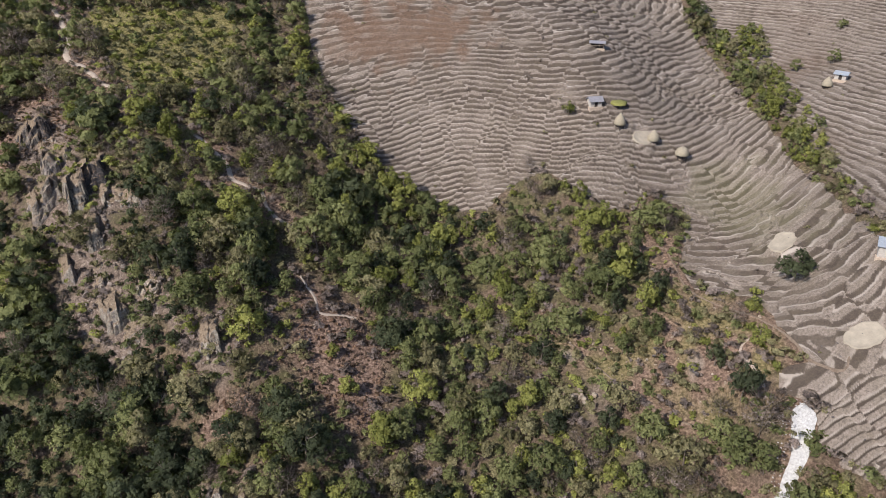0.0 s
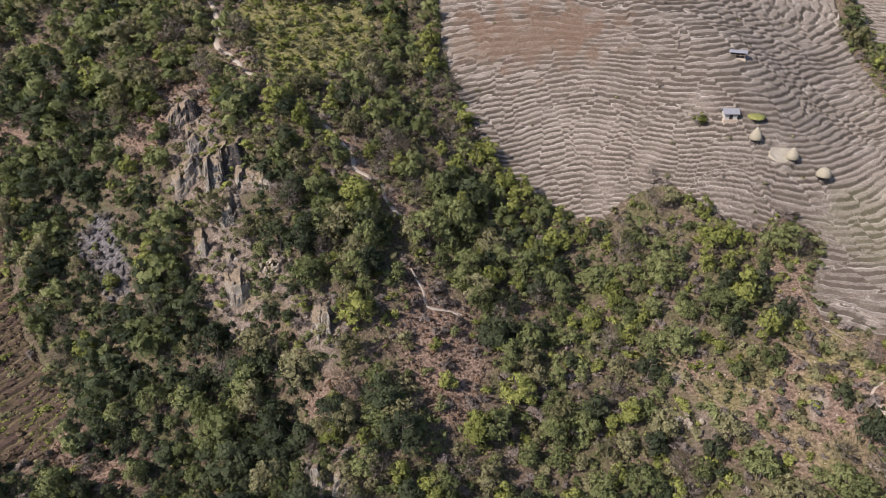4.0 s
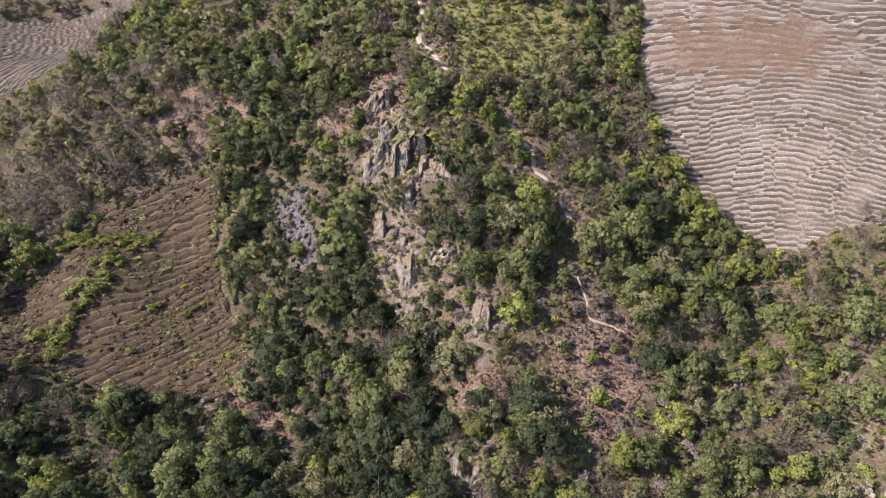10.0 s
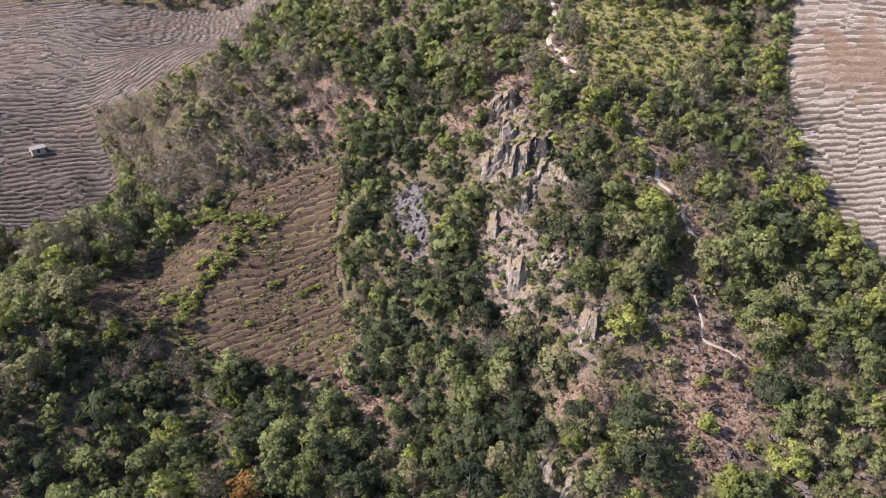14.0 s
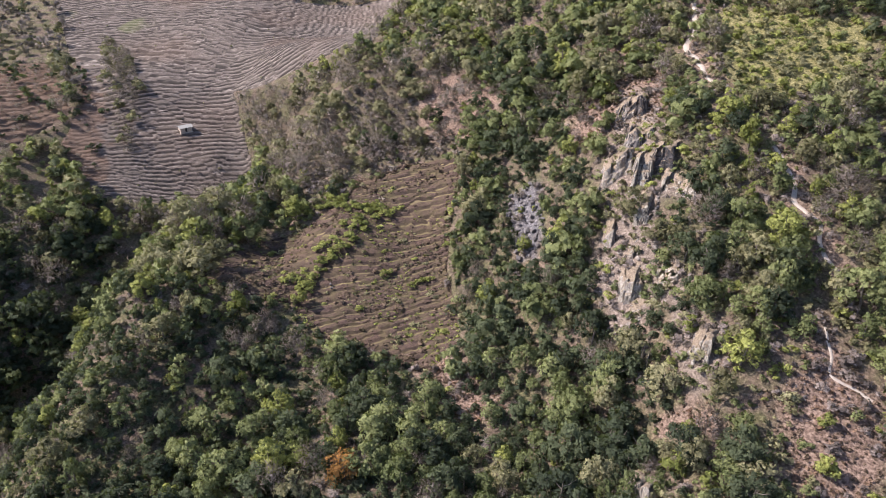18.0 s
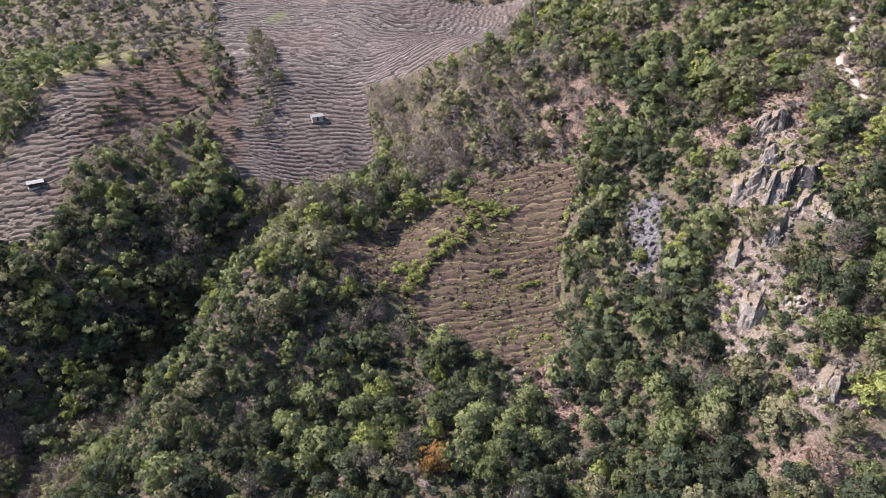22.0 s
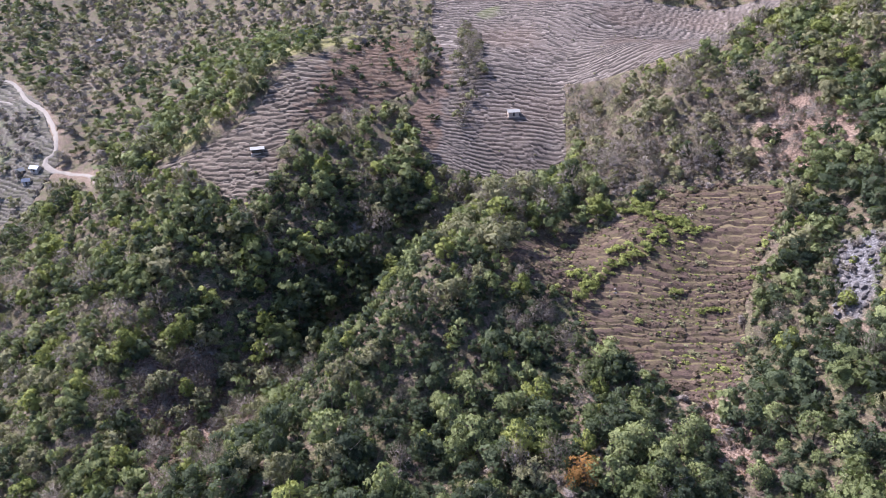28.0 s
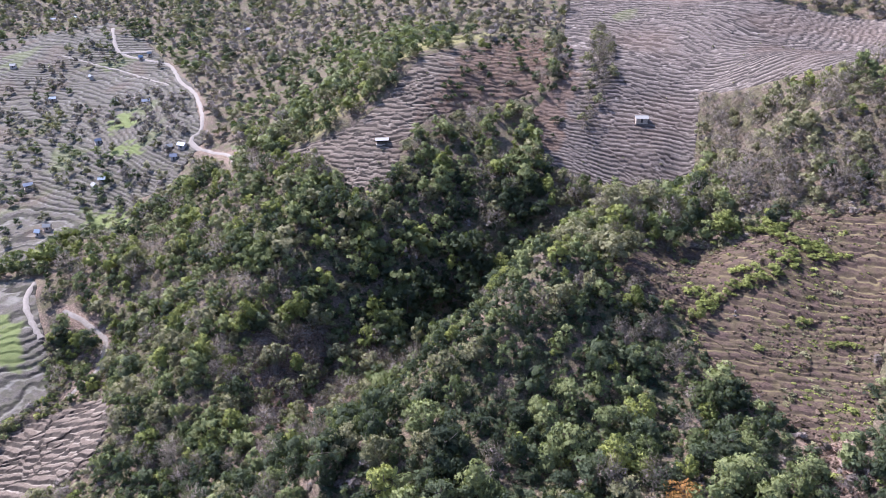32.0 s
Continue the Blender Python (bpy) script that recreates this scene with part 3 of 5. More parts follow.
def crown_points(rng, radius, height, base, lobes, per_lobe, clump, flat=0.8):
    """Sprays on the shells of several uneven lobes that together make the crown."""
    cs, ns, ss, os = [], [], [], []
    heart = np.array([0, 0, base + 0.35 * height])
    for k in range(lobes):
        a, rad = rng.uniform(0, 2 * math.pi), radius * math.sqrt(rng.uniform(0.03, 0.62)) * (1 if k else 0)
        up = base + height * (rng.uniform(0.15, 0.85) * (1 - 0.3 * rad / radius) if k else 0.8)
        size = radius * rng.uniform(0.30, 0.48)
        d = rng.normal(size=(per_lobe, 3))
        d /= np.linalg.norm(d, axis=1, keepdims=True)
        d[:, 2] = np.where(d[:, 2] < -0.35, -d[:, 2], d[:, 2])
        reach = size * rng.uniform(0.72, 1.12, (per_lobe, 1))
        c = np.array([rad * math.cos(a), rad * math.sin(a), up]) + d * reach * (1, 1, flat)
        cs.append(c)
        n = d + rng.normal(size=d.shape) * 0.6 + (0, 0, 0.12)
        ns.append(n / np.linalg.norm(n, axis=1, keepdims=True))
        ss.append(clump * rng.uniform(0.6, 1.3, per_lobe))
        o = c - heart
        o = d + 0.9 * o / (np.linalg.norm(o, axis=1, keepdims=True) + 1e-9) + (0, 0, 0.25)
        os.append(o / np.linalg.norm(o, axis=1, keepdims=True))
    return np.concatenate(cs), np.concatenate(ns), np.concatenate(ss), np.concatenate(os)


def limb(points, radii, sides=5):
    """A tapered limb through points."""
    p, verts, faces = np.array(points, float), [], []
    for k, (c, r) in enumerate(zip(p, radii)):
        way = p[min(k + 1, len(p) - 1)] - p[max(k - 1, 0)]
        way /= np.linalg.norm(way) + 1e-9
        u = np.cross(way, (0.31, 0.95, 0.1))
        u /= np.linalg.norm(u)
        w = np.cross(way, u)
        for s in range(sides):
            a = 2 * math.pi * s / sides
            verts.append(c + r * (math.cos(a) * u + math.sin(a) * w))
    for k in range(len(p) - 1):
        for s in range(sides):
            faces.append((k * sides + s, k * sides + (s + 1) % sides, (k + 1) * sides + (s + 1) % sides, (k + 1) * sides + s))
    return np.array(verts), np.array(faces)


def joined(pieces):
    vs, fs, n = [], [], 0
    for p in pieces:
        vs.append(p[0])
        fs.append(p[1] + n)
        n += len(p[0])
    if len(pieces[0]) == 3:
        return np.concatenate(vs), np.concatenate(fs), np.concatenate([p[2] for p in pieces])
    return np.concatenate(vs), np.concatenate(fs)


def trunk_of(rng, height, radius, spread, limbs=4, sides=4):
    lean = rng.normal(size=2) * 0.06 * height
    top = np.array([lean[0], lean[1], height])
    pieces = [limb([(0, 0, -0.8), (0, 0, 0.25 * height), top * (0.6, 0.6, 0.6), top], [radius * 1.35, radius, radius * 0.7, radius * 0.3], sides)]
    for k in range(limbs):
        f = rng.uniform(0.35, 0.85)
        a = 2 * math.pi * (k + rng.uniform(0, 0.7)) / limbs
        start = top * f
        end = start + np.array([math.cos(a), math.sin(a), rng.uniform(0.35, 0.9)]) * spread * rng.uniform(0.7, 1.0)
        mid = (start + end) / 2 + (0, 0, -0.12 * spread)
        pieces.append(limb([start, mid, end], [radius * 0.5, radius * 0.32, radius * 0.12], 3))
    return joined(pieces)


def twigs_of(rng, height, spread, count, thick=0.045, length=1.0):
    """The fine leafless spray of a bare crown: thin slivers that stand up and outward."""
    a, f = rng.uniform(0, 2 * math.pi, count), rng.uniform(0.35, 1.0, count)
    rad = spread * np.sqrt(rng.uniform(0, 1, count)) * np.sin(np.clip(f * 2.6, 0, 2.75)) * 0.95
    c = np.stack([rad * np.cos(a), rad * np.sin(a), height * f], -1)
    way = np.stack([np.cos(a) * 0.8, np.sin(a) * 0.8, np.full(count, 0.9)], -1) + rng.normal(size=(count, 3)) * 0.45
    way /= np.linalg.norm(way, axis=1, keepdims=True)
    side = np.cross(way, rng.normal(size=(count, 3)))
    side *= thick / (np.linalg.norm(side, axis=1, keepdims=True) + 1e-9)
    ln = length * rng.uniform(0.5, 1.2, (count, 1))
    v = np.stack([c - side, c + side, c + way * ln + side * 0.4, c + way * ln - side * 0.4], 1)
    soft = np.stack([np.cos(a) * 0.7, np.sin(a) * 0.7, np.full(count, 0.7)], -1) + 0.3 * rng.normal(size=(count, 3))
    soft /= np.linalg.norm(soft, axis=1, keepdims=True)
    return v.reshape(-1, 3), np.arange(4 * count).reshape(count, 4), np.repeat(soft, 4, 0)


def tree_shapes(kind, count, full=True):
    """Trunk and crown meshes of some trees of one kind, each about 1 high, to be scaled to size."""
    out = []
    for k in range(count):
        rng = np.random.default_rng(1000 * len(kind) + 17 * k + (3 if full else 5) + ord(kind[0]))
        if kind == "bare":
            trunk = trunk_of(rng, 0.75, 0.014, 0.40, 7 if full else 4, 3)
            crown = joined([twigs_of(rng, 0.98, 0.42, 330 if full else 120, 0.007 if full else 0.013, 0.2), quads_of(*crown_points(rng, 0.46, 0.72, 0.22, 10, 14 if full else 7, 0.03 if full else 0.055), rng)])
        elif kind == "tiny":
            trunk = trunk_of(rng, 0.5, 0.03, 0.2, 2, 3)
            crown = quads_of(*crown_points(rng, 0.5, 0.85, 0.08, 6, 9, 0.145), rng)
        elif kind == "tuft":
            trunk = trunk_of(rng, 0.5, 0.03, 0.2, 2, 3)
            crown = quads_of(*crown_points(rng, 0.8, 0.7, 0.0, 3, 4, 0.4), rng)
        elif kind == "shrub":
            trunk = trunk_of(rng, 0.5, 0.03, 0.3, 3, 3)
            crown = quads_of(*crown_points(rng, 0.75, 0.75, 0.1, 5, 26 if full else 7, 0.14 if full else 0.24), rng)
        else:
            wide = {"broad": 0.46, "dark": 0.42, "light": 0.40, "olive": 0.48}[kind]
            lobes = ({"broad": 15, "dark": 15, "light": 14, "olive": 14} if full else {"broad": 9, "dark": 9, "light": 9, "olive": 9})[kind]
            trunk = trunk_of(rng, 0.72, 0.026, 0.3)
            pts = crown_points(rng, wide, 0.86, 0.08, lobes, 40 if full else 18, 0.05 if full else 0.088)
            crown = quads_of(*pts, rng)
        out.append((trunk, crown))
    return out


LEAVES = {"broad": LEAF_GREEN, "dark": LEAF_DARK, "light": LEAF_LIGHT, "olive": LEAF_OLIVE, "bare": LEAF_GREY, "rust": LEAF_RUST, "bush": LEAF_LIGHT}
TREE_NAMES = {"broad": ("broadleaf_tree", "mid-green broadleaf tree with a rounded leafy crown"),
              "dark": ("evergreen_tree", "dark green evergreen tree with a dense crown"),
              "light": ("young_tree", "bright yellow-green tree in fresh leaf"),
              "olive": ("dusty_tree", "dusty olive tree with thinning dry leaves"),
              "bare": ("bare_tree", "leafless grey-brown tree with fine bare twigs"),
              "bush": ("low_bush", "low spreading yellow-green bush on fallow terraces"),
              "rust": ("rust_tree", "tree with rust-orange dry leaves among green ones")}
SHAPES = {}


def leafy(name, verts, faces, outs, mat):
    """Foliage whose leaves are lit as the rounded crown that they make up."""
    me = mesh_of(name, verts, faces, mat, True)
    me.normals_split_custom_set_from_vertices(outs)
    return me


def part(name, data, parent, label=""):
    ob = new(name, data)
    ob.parent = parent
    return tagged(ob, label)


def plant(kind, x, y, z, tall, wide, turn, variant):
    """One tree of its own: trunk and crown under an Empty at its foot."""
    form = {"rust": "broad", "bush": "shrub"}.get(kind, kind)
    key = (kind, variant)
    if key not in SHAPES:
        (tv, tf), crown = FULL[form][variant]
        SHAPES[key] = (mesh_of("trunk", tv, tf, BARK, True), leafy("crown", *crown, LEAVES[kind]))
    name, label = TREE_NAMES[kind]
    root = tagged(new(name), label, "bush" if kind == "bush" else "tree", "bushes on the fallow field" if kind == "bush" else "trees on the hillside")
    root.empty_display_size = 0.5
    part("trunk", SHAPES[key][0], root)
    part("crown", SHAPES[key][1], root)
    root.matrix_world = Matrix.LocRotScale((x, y, z), Euler((0, 0, turn)), (wide, wide, tall))
    return root


FULL = {k: tree_shapes(k, 6) for k in ("broad", "dark", "light", "olive", "bare", "shrub")}
THIN = {k: tree_shapes(k, 5, False) for k in ("broad", "dark", "light", "olive", "bare", "shrub", "tiny", "tuft")}


def thicket(name, label, form, mat, spots, trunks=False):
    """Plants past counting, in one mesh. spots: x, y, z, height, width, turn, variant."""
    pieces_v, pieces_f, pieces_n, tints, n = [], [], [], [], 0
    rng = np.random.default_rng(len(spots))
    for v in range(5):
        s = spots[spots[:, 6] == v]
        if not len(s):
            continue
        (tv, tf), (cv, cf, cn) = THIN[form][v]
        if trunks:
            cv, cf, cn = joined([(tv, tf, np.tile((0.0, 0.0, 1.0), (len(tv), 1))), (cv, cf, cn)])
        c, w = np.cos(s[:, 5])[:, None], np.sin(s[:, 5])[:, None]
        px = (cv[None, :, 0] * c - cv[None, :, 1] * w) * s[:, 4:5] + s[:, 0:1]
        py = (cv[None, :, 0] * w + cv[None, :, 1] * c) * s[:, 4:5] + s[:, 1:2]
        pz = cv[None, :, 2] * s[:, 3:4] + s[:, 2:3]
        pieces_v.append(np.stack([px, py, pz], -1).reshape(-1, 3))
        pieces_n.append(np.stack([cn[None, :, 0] * c - cn[None, :, 1] * w, cn[None, :, 0] * w + cn[None, :, 1] * c, np.broadcast_to(cn[None, :, 2], px.shape)], -1).reshape(-1, 3))
        tints.append(np.repeat(rng.uniform(0, 1, len(s)), len(cv)))
        pieces_f.append((cf[None] + (np.arange(len(s)) * len(cv))[:, None, None]).reshape(-1, 4) + n)
        n += pieces_v[-1].shape[0]
    if not pieces_v:
        return
    me = leafy(name, np.concatenate(pieces_v), np.concatenate(pieces_f), np.concatenate(pieces_n), mat)
    store(me, "tint", np.concatenate(tints))
    return tagged(new(name, me), label, "vegetation", kind="stuff")


def scatter(rng, x0, x1, y0, y1, gap, allowed):
    """Spots at least gap apart where allowed(x, y) says yes."""
    n = int((x1 - x0) * (y1 - y0) / gap ** 2 * 2.4)
    x, y = rng.uniform(x0, x1, n), rng.uniform(y0, y1, n)
    ok = allowed(x, y)
    x, y = x[ok], y[ok]
    cells, keep = {}, []
    for k, (a, b) in enumerate(zip(x, y)):
        i, j = int(a // gap), int(b // gap)
        if all((a - x[q]) ** 2 + (b - y[q]) ** 2 > gap * gap for u in (i - 1, i, i + 1) for v in (j - 1, j, j + 1) for q in cells.get((u, v), ())):
            cells.setdefault((i, j), []).append(k)
            keep.append(k)
    return x[keep], y[keep]


# ---- woods and scrub ----
def in_view(x, y, margin=4):
    a = np.degrees(np.arctan2(-x, y))
    return (a > -66 - margin) & (a < 106 + margin)


# chances of green, dark, light, olive and bare trees
MIXES = [([WOOD_BARE, BARE_SLOPE], (0.05, 0.05, 0.02, 0.20, 0.68)), ([WOOD_BRIGHT, HEDGE], (0.38, 0.14, 0.34, 0.08, 0.06)),
         ([WOOD_SPUR], (0.36, 0.03, 0.22, 0.24, 0.15)), ([WOOD_OLIVE], (0.27, 0.16, 0.08, 0.38, 0.11)), ([WOOD_DARK], (0.42, 0.20, 0.16, 0.12, 0.10)),
         # WOOD_GORGE: mostly dark leaves, which paint in the ravine's shade
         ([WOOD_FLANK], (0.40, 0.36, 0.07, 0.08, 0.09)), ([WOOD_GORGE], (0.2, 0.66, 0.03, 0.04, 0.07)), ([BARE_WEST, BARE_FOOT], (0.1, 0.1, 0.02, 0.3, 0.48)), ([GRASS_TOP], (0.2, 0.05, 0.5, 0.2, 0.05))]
KINDS = ("broad", "dark", "light", "olive", "bare")


def kinds_at(x, y, rng):
    mood = vnoise(x, y, 24, 21) + 0.7 * vnoise(x, y, 9, 22)
    p = np.stack([np.full(len(x), 0.32), 0.13 + 0.13 * mood, 0.17 - 0.1 * mood, np.full(len(x), 0.2), 0.19 + 0.16 * vnoise(x, y, 15, 23)], -1).clip(0.02)
    for outlines, mix in MIXES:
        w = smooth(-4, 4, np.max([edge_distance(x, y, o) for o in outlines], 0))[:, None]
        p = p * (1 - w) + np.array(mix) * w
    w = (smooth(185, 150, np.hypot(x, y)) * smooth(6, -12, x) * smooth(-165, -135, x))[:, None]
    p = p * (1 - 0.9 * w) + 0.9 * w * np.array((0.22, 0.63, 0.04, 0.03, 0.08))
    p = np.cumsum(p / p.sum(1, keepdims=True), 1)
    return (rng.uniform(0, 1, len(x))[:, None] > p).sum(1).clip(0, 4)


def openness(x, y):
    """How bare of trees the ground is, from 0 to 1."""
    o = np.maximum(np.maximum(0.95 * smooth(-4.5, -2.5, np.max([edge_distance(x, y, o) for o in OPEN_ZONES] + [edge_distance(x + 3, y, o) for o in CLEARINGS], 0)), 0.3 * zone(x, y, SHRUBBY_ZONES, 1.5, 1.5)), np.maximum(0.92 * smooth(-4.0, -1.5, np.max([edge_distance(x, y, o) for o in (ROCK_SCREE, ROCK_PALE)], 0)), 0.86 * smooth(-4.0, -1.5, edge_distance(x, y, ROCK_CLIFF))))
    o = np.maximum(np.maximum(o, np.maximum(0.96 * smooth(-3.5, -1.0, edge_distance(x, y, GRASS_TOP)), 0.45 * zone(x, y, [GRASS_FAR], 2, 2))), smooth(-3.5, -1.0, edge_distance(x, y, CLIFF_CORE)))
    return np.maximum(o, smooth(4.5, 2.6, way_distance(x, y)))


# low bushes on the fallow field: x, y, width
BUSHES = [(-123.4, 167.2, 3.4), (-120.5, 169.2, 2.6), (-118.1, 173.5, 3), (-110.0, 169.9, 3), (-98.8, 173.3, 2.6), (-97.5, 175.4, 2.2), (-102.7, 161.7, 2.2), (-105.0, 156.7, 3), (-90.2, 150.8, 2.2), (-88.9, 152.6, 1.8), (-81.3, 151.2, 2), (-79.0, 153.0, 2.4), (-77.0, 154.9, 2), (-107.5, 149.0, 2.6), (-108.1, 134.7, 3.2), (-108.2, 138.8, 2.4), (-109.4, 143.4, 2.2), (-127.5, 162.5, 2.4), (-125.9, 165.2, 2.8), (-129.3, 158.5, 2.2), (-106.2, 174.9, 2)]


# lines along which the bushes crowd
CLUMPS = [[(-126, 166), (-118, 172), (-110, 169), (-103, 171)], [(-112, 136), (-107, 143), (-110, 150), (-106, 158), (-108, 164)]]


def foot_of(x, y):
    return float(land([x], [y])[0])


# single trees that stand out: x, y, kind, height
MARKED = \
    [(-18.2, 191.6, "dark", 9.5), (-2.6, 185.8, "dark", 7), (-3.3, 159.7, "dark", 8), (-0.8, 147.6, "dark", 9), (13.8, 145.8, "dark", 9), (11.5, 135.2, "dark", 8), (37.7, 117.5, "dark", 8), (10.4, 104.7, "dark", 9), (12.7, 95.4, "dark", 9), (1.4, 103.7, "dark", 8), (-73.5, 189.3, "dark", 8), (-7.5, 148, "dark", 8), (8.8, 189.6, "light", 5), (7.1, 173.9, "light", 5.5), (43.2, 216.6, "light", 8), (40.2, 205.3, "light", 7), (50.1, 174.1, "light", 6), (57.0, 161.5, "light", 8), (53.3, 164, "light", 7), (24.5, 166.7, "light", 6), (28.0, 97.0, "light", 7), (24.3, 107.5, "light", 5), (-50.8, 161.8, "light", 5), (-38.5, 151.9, "light", 5), (-41.5, 204.2, "light", 4), (-76.8, 187.4, "light", 4), (46.8, 185.6, "light", 6), (32.1, 225.6, "light", 6), (43.4, 157.9, "broad", 8), (-1.1, 135.7, "broad", 8)] + \
    [(-30.8, 125.2, "broad", 7), (-16.7, 121.6, "broad", 9), (-82, 203.8, "broad", 8), (-88.8, 211.7, "broad", 8), (-69.8, 203.4, "broad", 8), (32.6, 158.2, "broad", 8), (36.6, 136.2, "broad", 8), (44.2, 138.5, "broad", 7), (14.4, 180.5, "olive", 7), (-23.7, 161.8, "olive", 8), (-15.2, 153.9, "olive", 6), (-13.8, 127.3, "olive", 8), (-5.2, 118.6, "olive", 8), (20.3, 178.2, "olive", 6), (7, 148.7, "olive", 8), (18.9, 163.6, "bare", 6), (-26.7, 210.3, "bare", 7), (23.8, 204.9, "bare", 6), (-100.4, 208.1, "bare", 6), (-95.6, 212.7, "bare", 6), (-61.3, 82.8, "rust", 7.5), (-194.9, 122.2, "light", 7), (-199.5, 133.5, "light", 6), (-202.7, 105.3, "light", 7), (-204.5, 72.9, "light", 7), (-105.7, 129.7, "light", 5), (-218.1, 56.9, "light", 6), (-241.4, 42.5, "light", 6), (-249.3, 141.6, "light", 5), (-176.3, 203.8, "light", 7)] + \
    [(-72.7, 82.5, "light", 6), (-160, 164.7, "light", 6), (-224.6, 59.7, "light", 6), (-131.4, 120.3, "olive", 9), (-133.6, 128, "olive", 8), (-137.9, 122.5, "olive", 8), (-122.7, 96.4, "olive", 9), (-179.4, 71.8, "olive", 7), (-156.9, 51.8, "olive", 8), (-109.9, 30.6, "olive", 8), (-120.3, 60.6, "olive", 8), (-119.4, 68.5, "olive", 8), (-192.6, 81.6, "dark", 10), (-198.8, 92, "dark", 9), (-196.7, 172.3, "dark", 7), (-68.3, 103.4, "dark", 8), (-81.3, 117, "dark", 8), (-101.2, 52.5, "dark", 8), (-88.8, 87.3, "broad", 8), (-100.2, 84.3, "broad", 8), (-60.9, 100, "broad", 8), (-83.5, 111.1, "broad", 8), (-85.3, 118.3, "broad", 8), (-106, 113.9, "bare", 7), (-96.1, 113.8, "bare", 7), (-268.8, 187.6, "bare", 8), (-268.9, 194.5, "bare", 7), (-267.2, 219.7, "bare", 8), (-278.3, 232.6, "bare", 7), (52.4, 156.8, "light", 7)] + \
    [(50.7, 172.4, "light", 6), (92, 125.6, "light", 8), (95.5, 124, "light", 7), (102.4, 78, "light", 4.5), (106.9, 85.2, "light", 4), (100.5, 151, "light", 3.8), (60.1, 76.5, "light", 6), (27.7, 95.2, "light", 7), (40.1, 213.6, "light", 7), (43, 208, "light", 7), (116.3, 84.4, "dark", 7.5), (-4.9, 175.2, "dark", 7), (37.1, 118.3, "dark", 7.5), (86.9, 148.0, "bare", 3.5), (87.4, 70.9, "bare", 5), (74.4, 105.2, "broad", 8), (55.1, 139.1, "broad", 8), (65.7, 128.1, "broad", 8), (105, 119.8, "broad", 7), (107.5, 118.6, "broad", 7), (34.3, 152.5, "broad", 8), (187.7, 143.5, "broad", 4), (179.3, 148.9, "broad", 3.5), (204, 156.3, "broad", 3), (-310.5, 177.6, "light", 6)]


def forest():
    rng = np.random.default_rng(4)

    def allowed(x, y):
        ok = in_view(x, y) & (np.hypot(x, y) > 80) & (np.hypot(x, y) < 345)
        ok &= field_sum(x, y) < -2.0
        return ok & (rng.uniform(0, 1, len(x)) > openness(x, y))
    x, y = scatter(rng, -345, 230, -110, 345, 3.3, allowed)
    away = np.ones(len(x), bool)
    for mx, my, kind, tall in MARKED:
        away &= np.hypot(x - mx, y - my) > 0.3 * tall
        if kind == "rust":   # stands free on its lower side
            away &= np.hypot(x - 0.95 * mx, y - 0.95 * my) > 5.5
    x, y = x[away], y[away]
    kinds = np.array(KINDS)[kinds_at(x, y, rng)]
    tall = rng.gamma(7, 0.9, len(x)).clip(2.8, 10.5) * (1 + 0.25 * vnoise(x, y, 20, 24))
    tall = np.where(kinds == "bare", tall * 0.95, tall)
    # only low growth stands close below the clearings, paths and rocks
    behind = np.zeros(len(x))
    for reach in (3.0, 6.0, 9.0):
        f = 1 + reach / np.hypot(x, y)
        shows = np.maximum(np.max([smooth(-1, 1.5, edge_distance(x * f, y * f, o)) for o in CLEARINGS + [ROCK_CLIFF, ROCK_SCREE, ROCK_FOOT, ROCK_PALE, GRASS_TOP] + [o for _, o, _ in FIELDS]], 0), np.max([smooth(2.2, 0.8, line_distance(x * f, y * f, p)) for p in (PATH_TOP, PATH_MID, PATH_KNOLL, CHUTE)], 0))
        behind = np.maximum(behind, shows * (1.15 - reach / 12))
    behind = np.maximum(behind, np.max([smooth(-1, 1.5, edge_distance(x + 5, y, o)) for o in CLEARINGS], 0))
    tall = tall * (1 - 0.55 * behind)
    hx, hy = scatter(rng, 138, 192, 98, 182, 2.5, lambda a, b: edge_distance(a, b, HEDGE) > 0.3)
    x, y, kinds, tall = np.r_[x, hx], np.r_[y, hy], np.r_[kinds, rng.choice(["light", "broad", "light", "olive"], len(hx))], np.r_[tall, rng.uniform(2.6, 5.2, len(hx))]
    gx, gy = scatter(rng, -325, -228, 180, 260, 3.4, lambda a, b: edge_distance(a, b, GULCH) > 0.3)
    x, y, kinds, tall = np.r_[x, gx], np.r_[y, gy], np.r_[kinds, rng.choice(["bare", "bare", "olive"], len(gx))], np.r_[tall, rng.uniform(4, 7, len(gx))]
    marked = np.array([(a, b, h) for a, b, _, h in MARKED])
    single = len(x)
    x, y, tall = np.r_[x, marked[:, 0]], np.r_[y, marked[:, 1]], np.r_[tall, marked[:, 2] * 1.1]
    kinds = np.r_[kinds, [k for _, _, k, _ in MARKED]]
    z = np.where(field_sum(x, y) > 0, land(x, y), ground_height(x, y)) - 0.2
    d = np.sqrt(x * x + y * y + (z - 200) ** 2)
    d[single:] = 0
    count, rest = {}, {}
    for k in np.argsort(d, kind="stable"):
        kind = str(kinds[k])
        count[kind] = count.get(kind, 0) + 1
        wide = tall[k] * (rng.uniform(0.85, 1.2) if k < single else 1.08) * (0.85 if d[k] < 200 and k < single else 0.97)
        if count[kind] <= 270:
            plant(kind, x[k], y[k], z[k], tall[k], wide, rng.uniform(0, 6.28), int(rng.integers(6)))
        else:
            rest.setdefault(kind, []).append((x[k], y[k], z[k], tall[k], wide, rng.uniform(0, 6.28), int(rng.integers(5))))
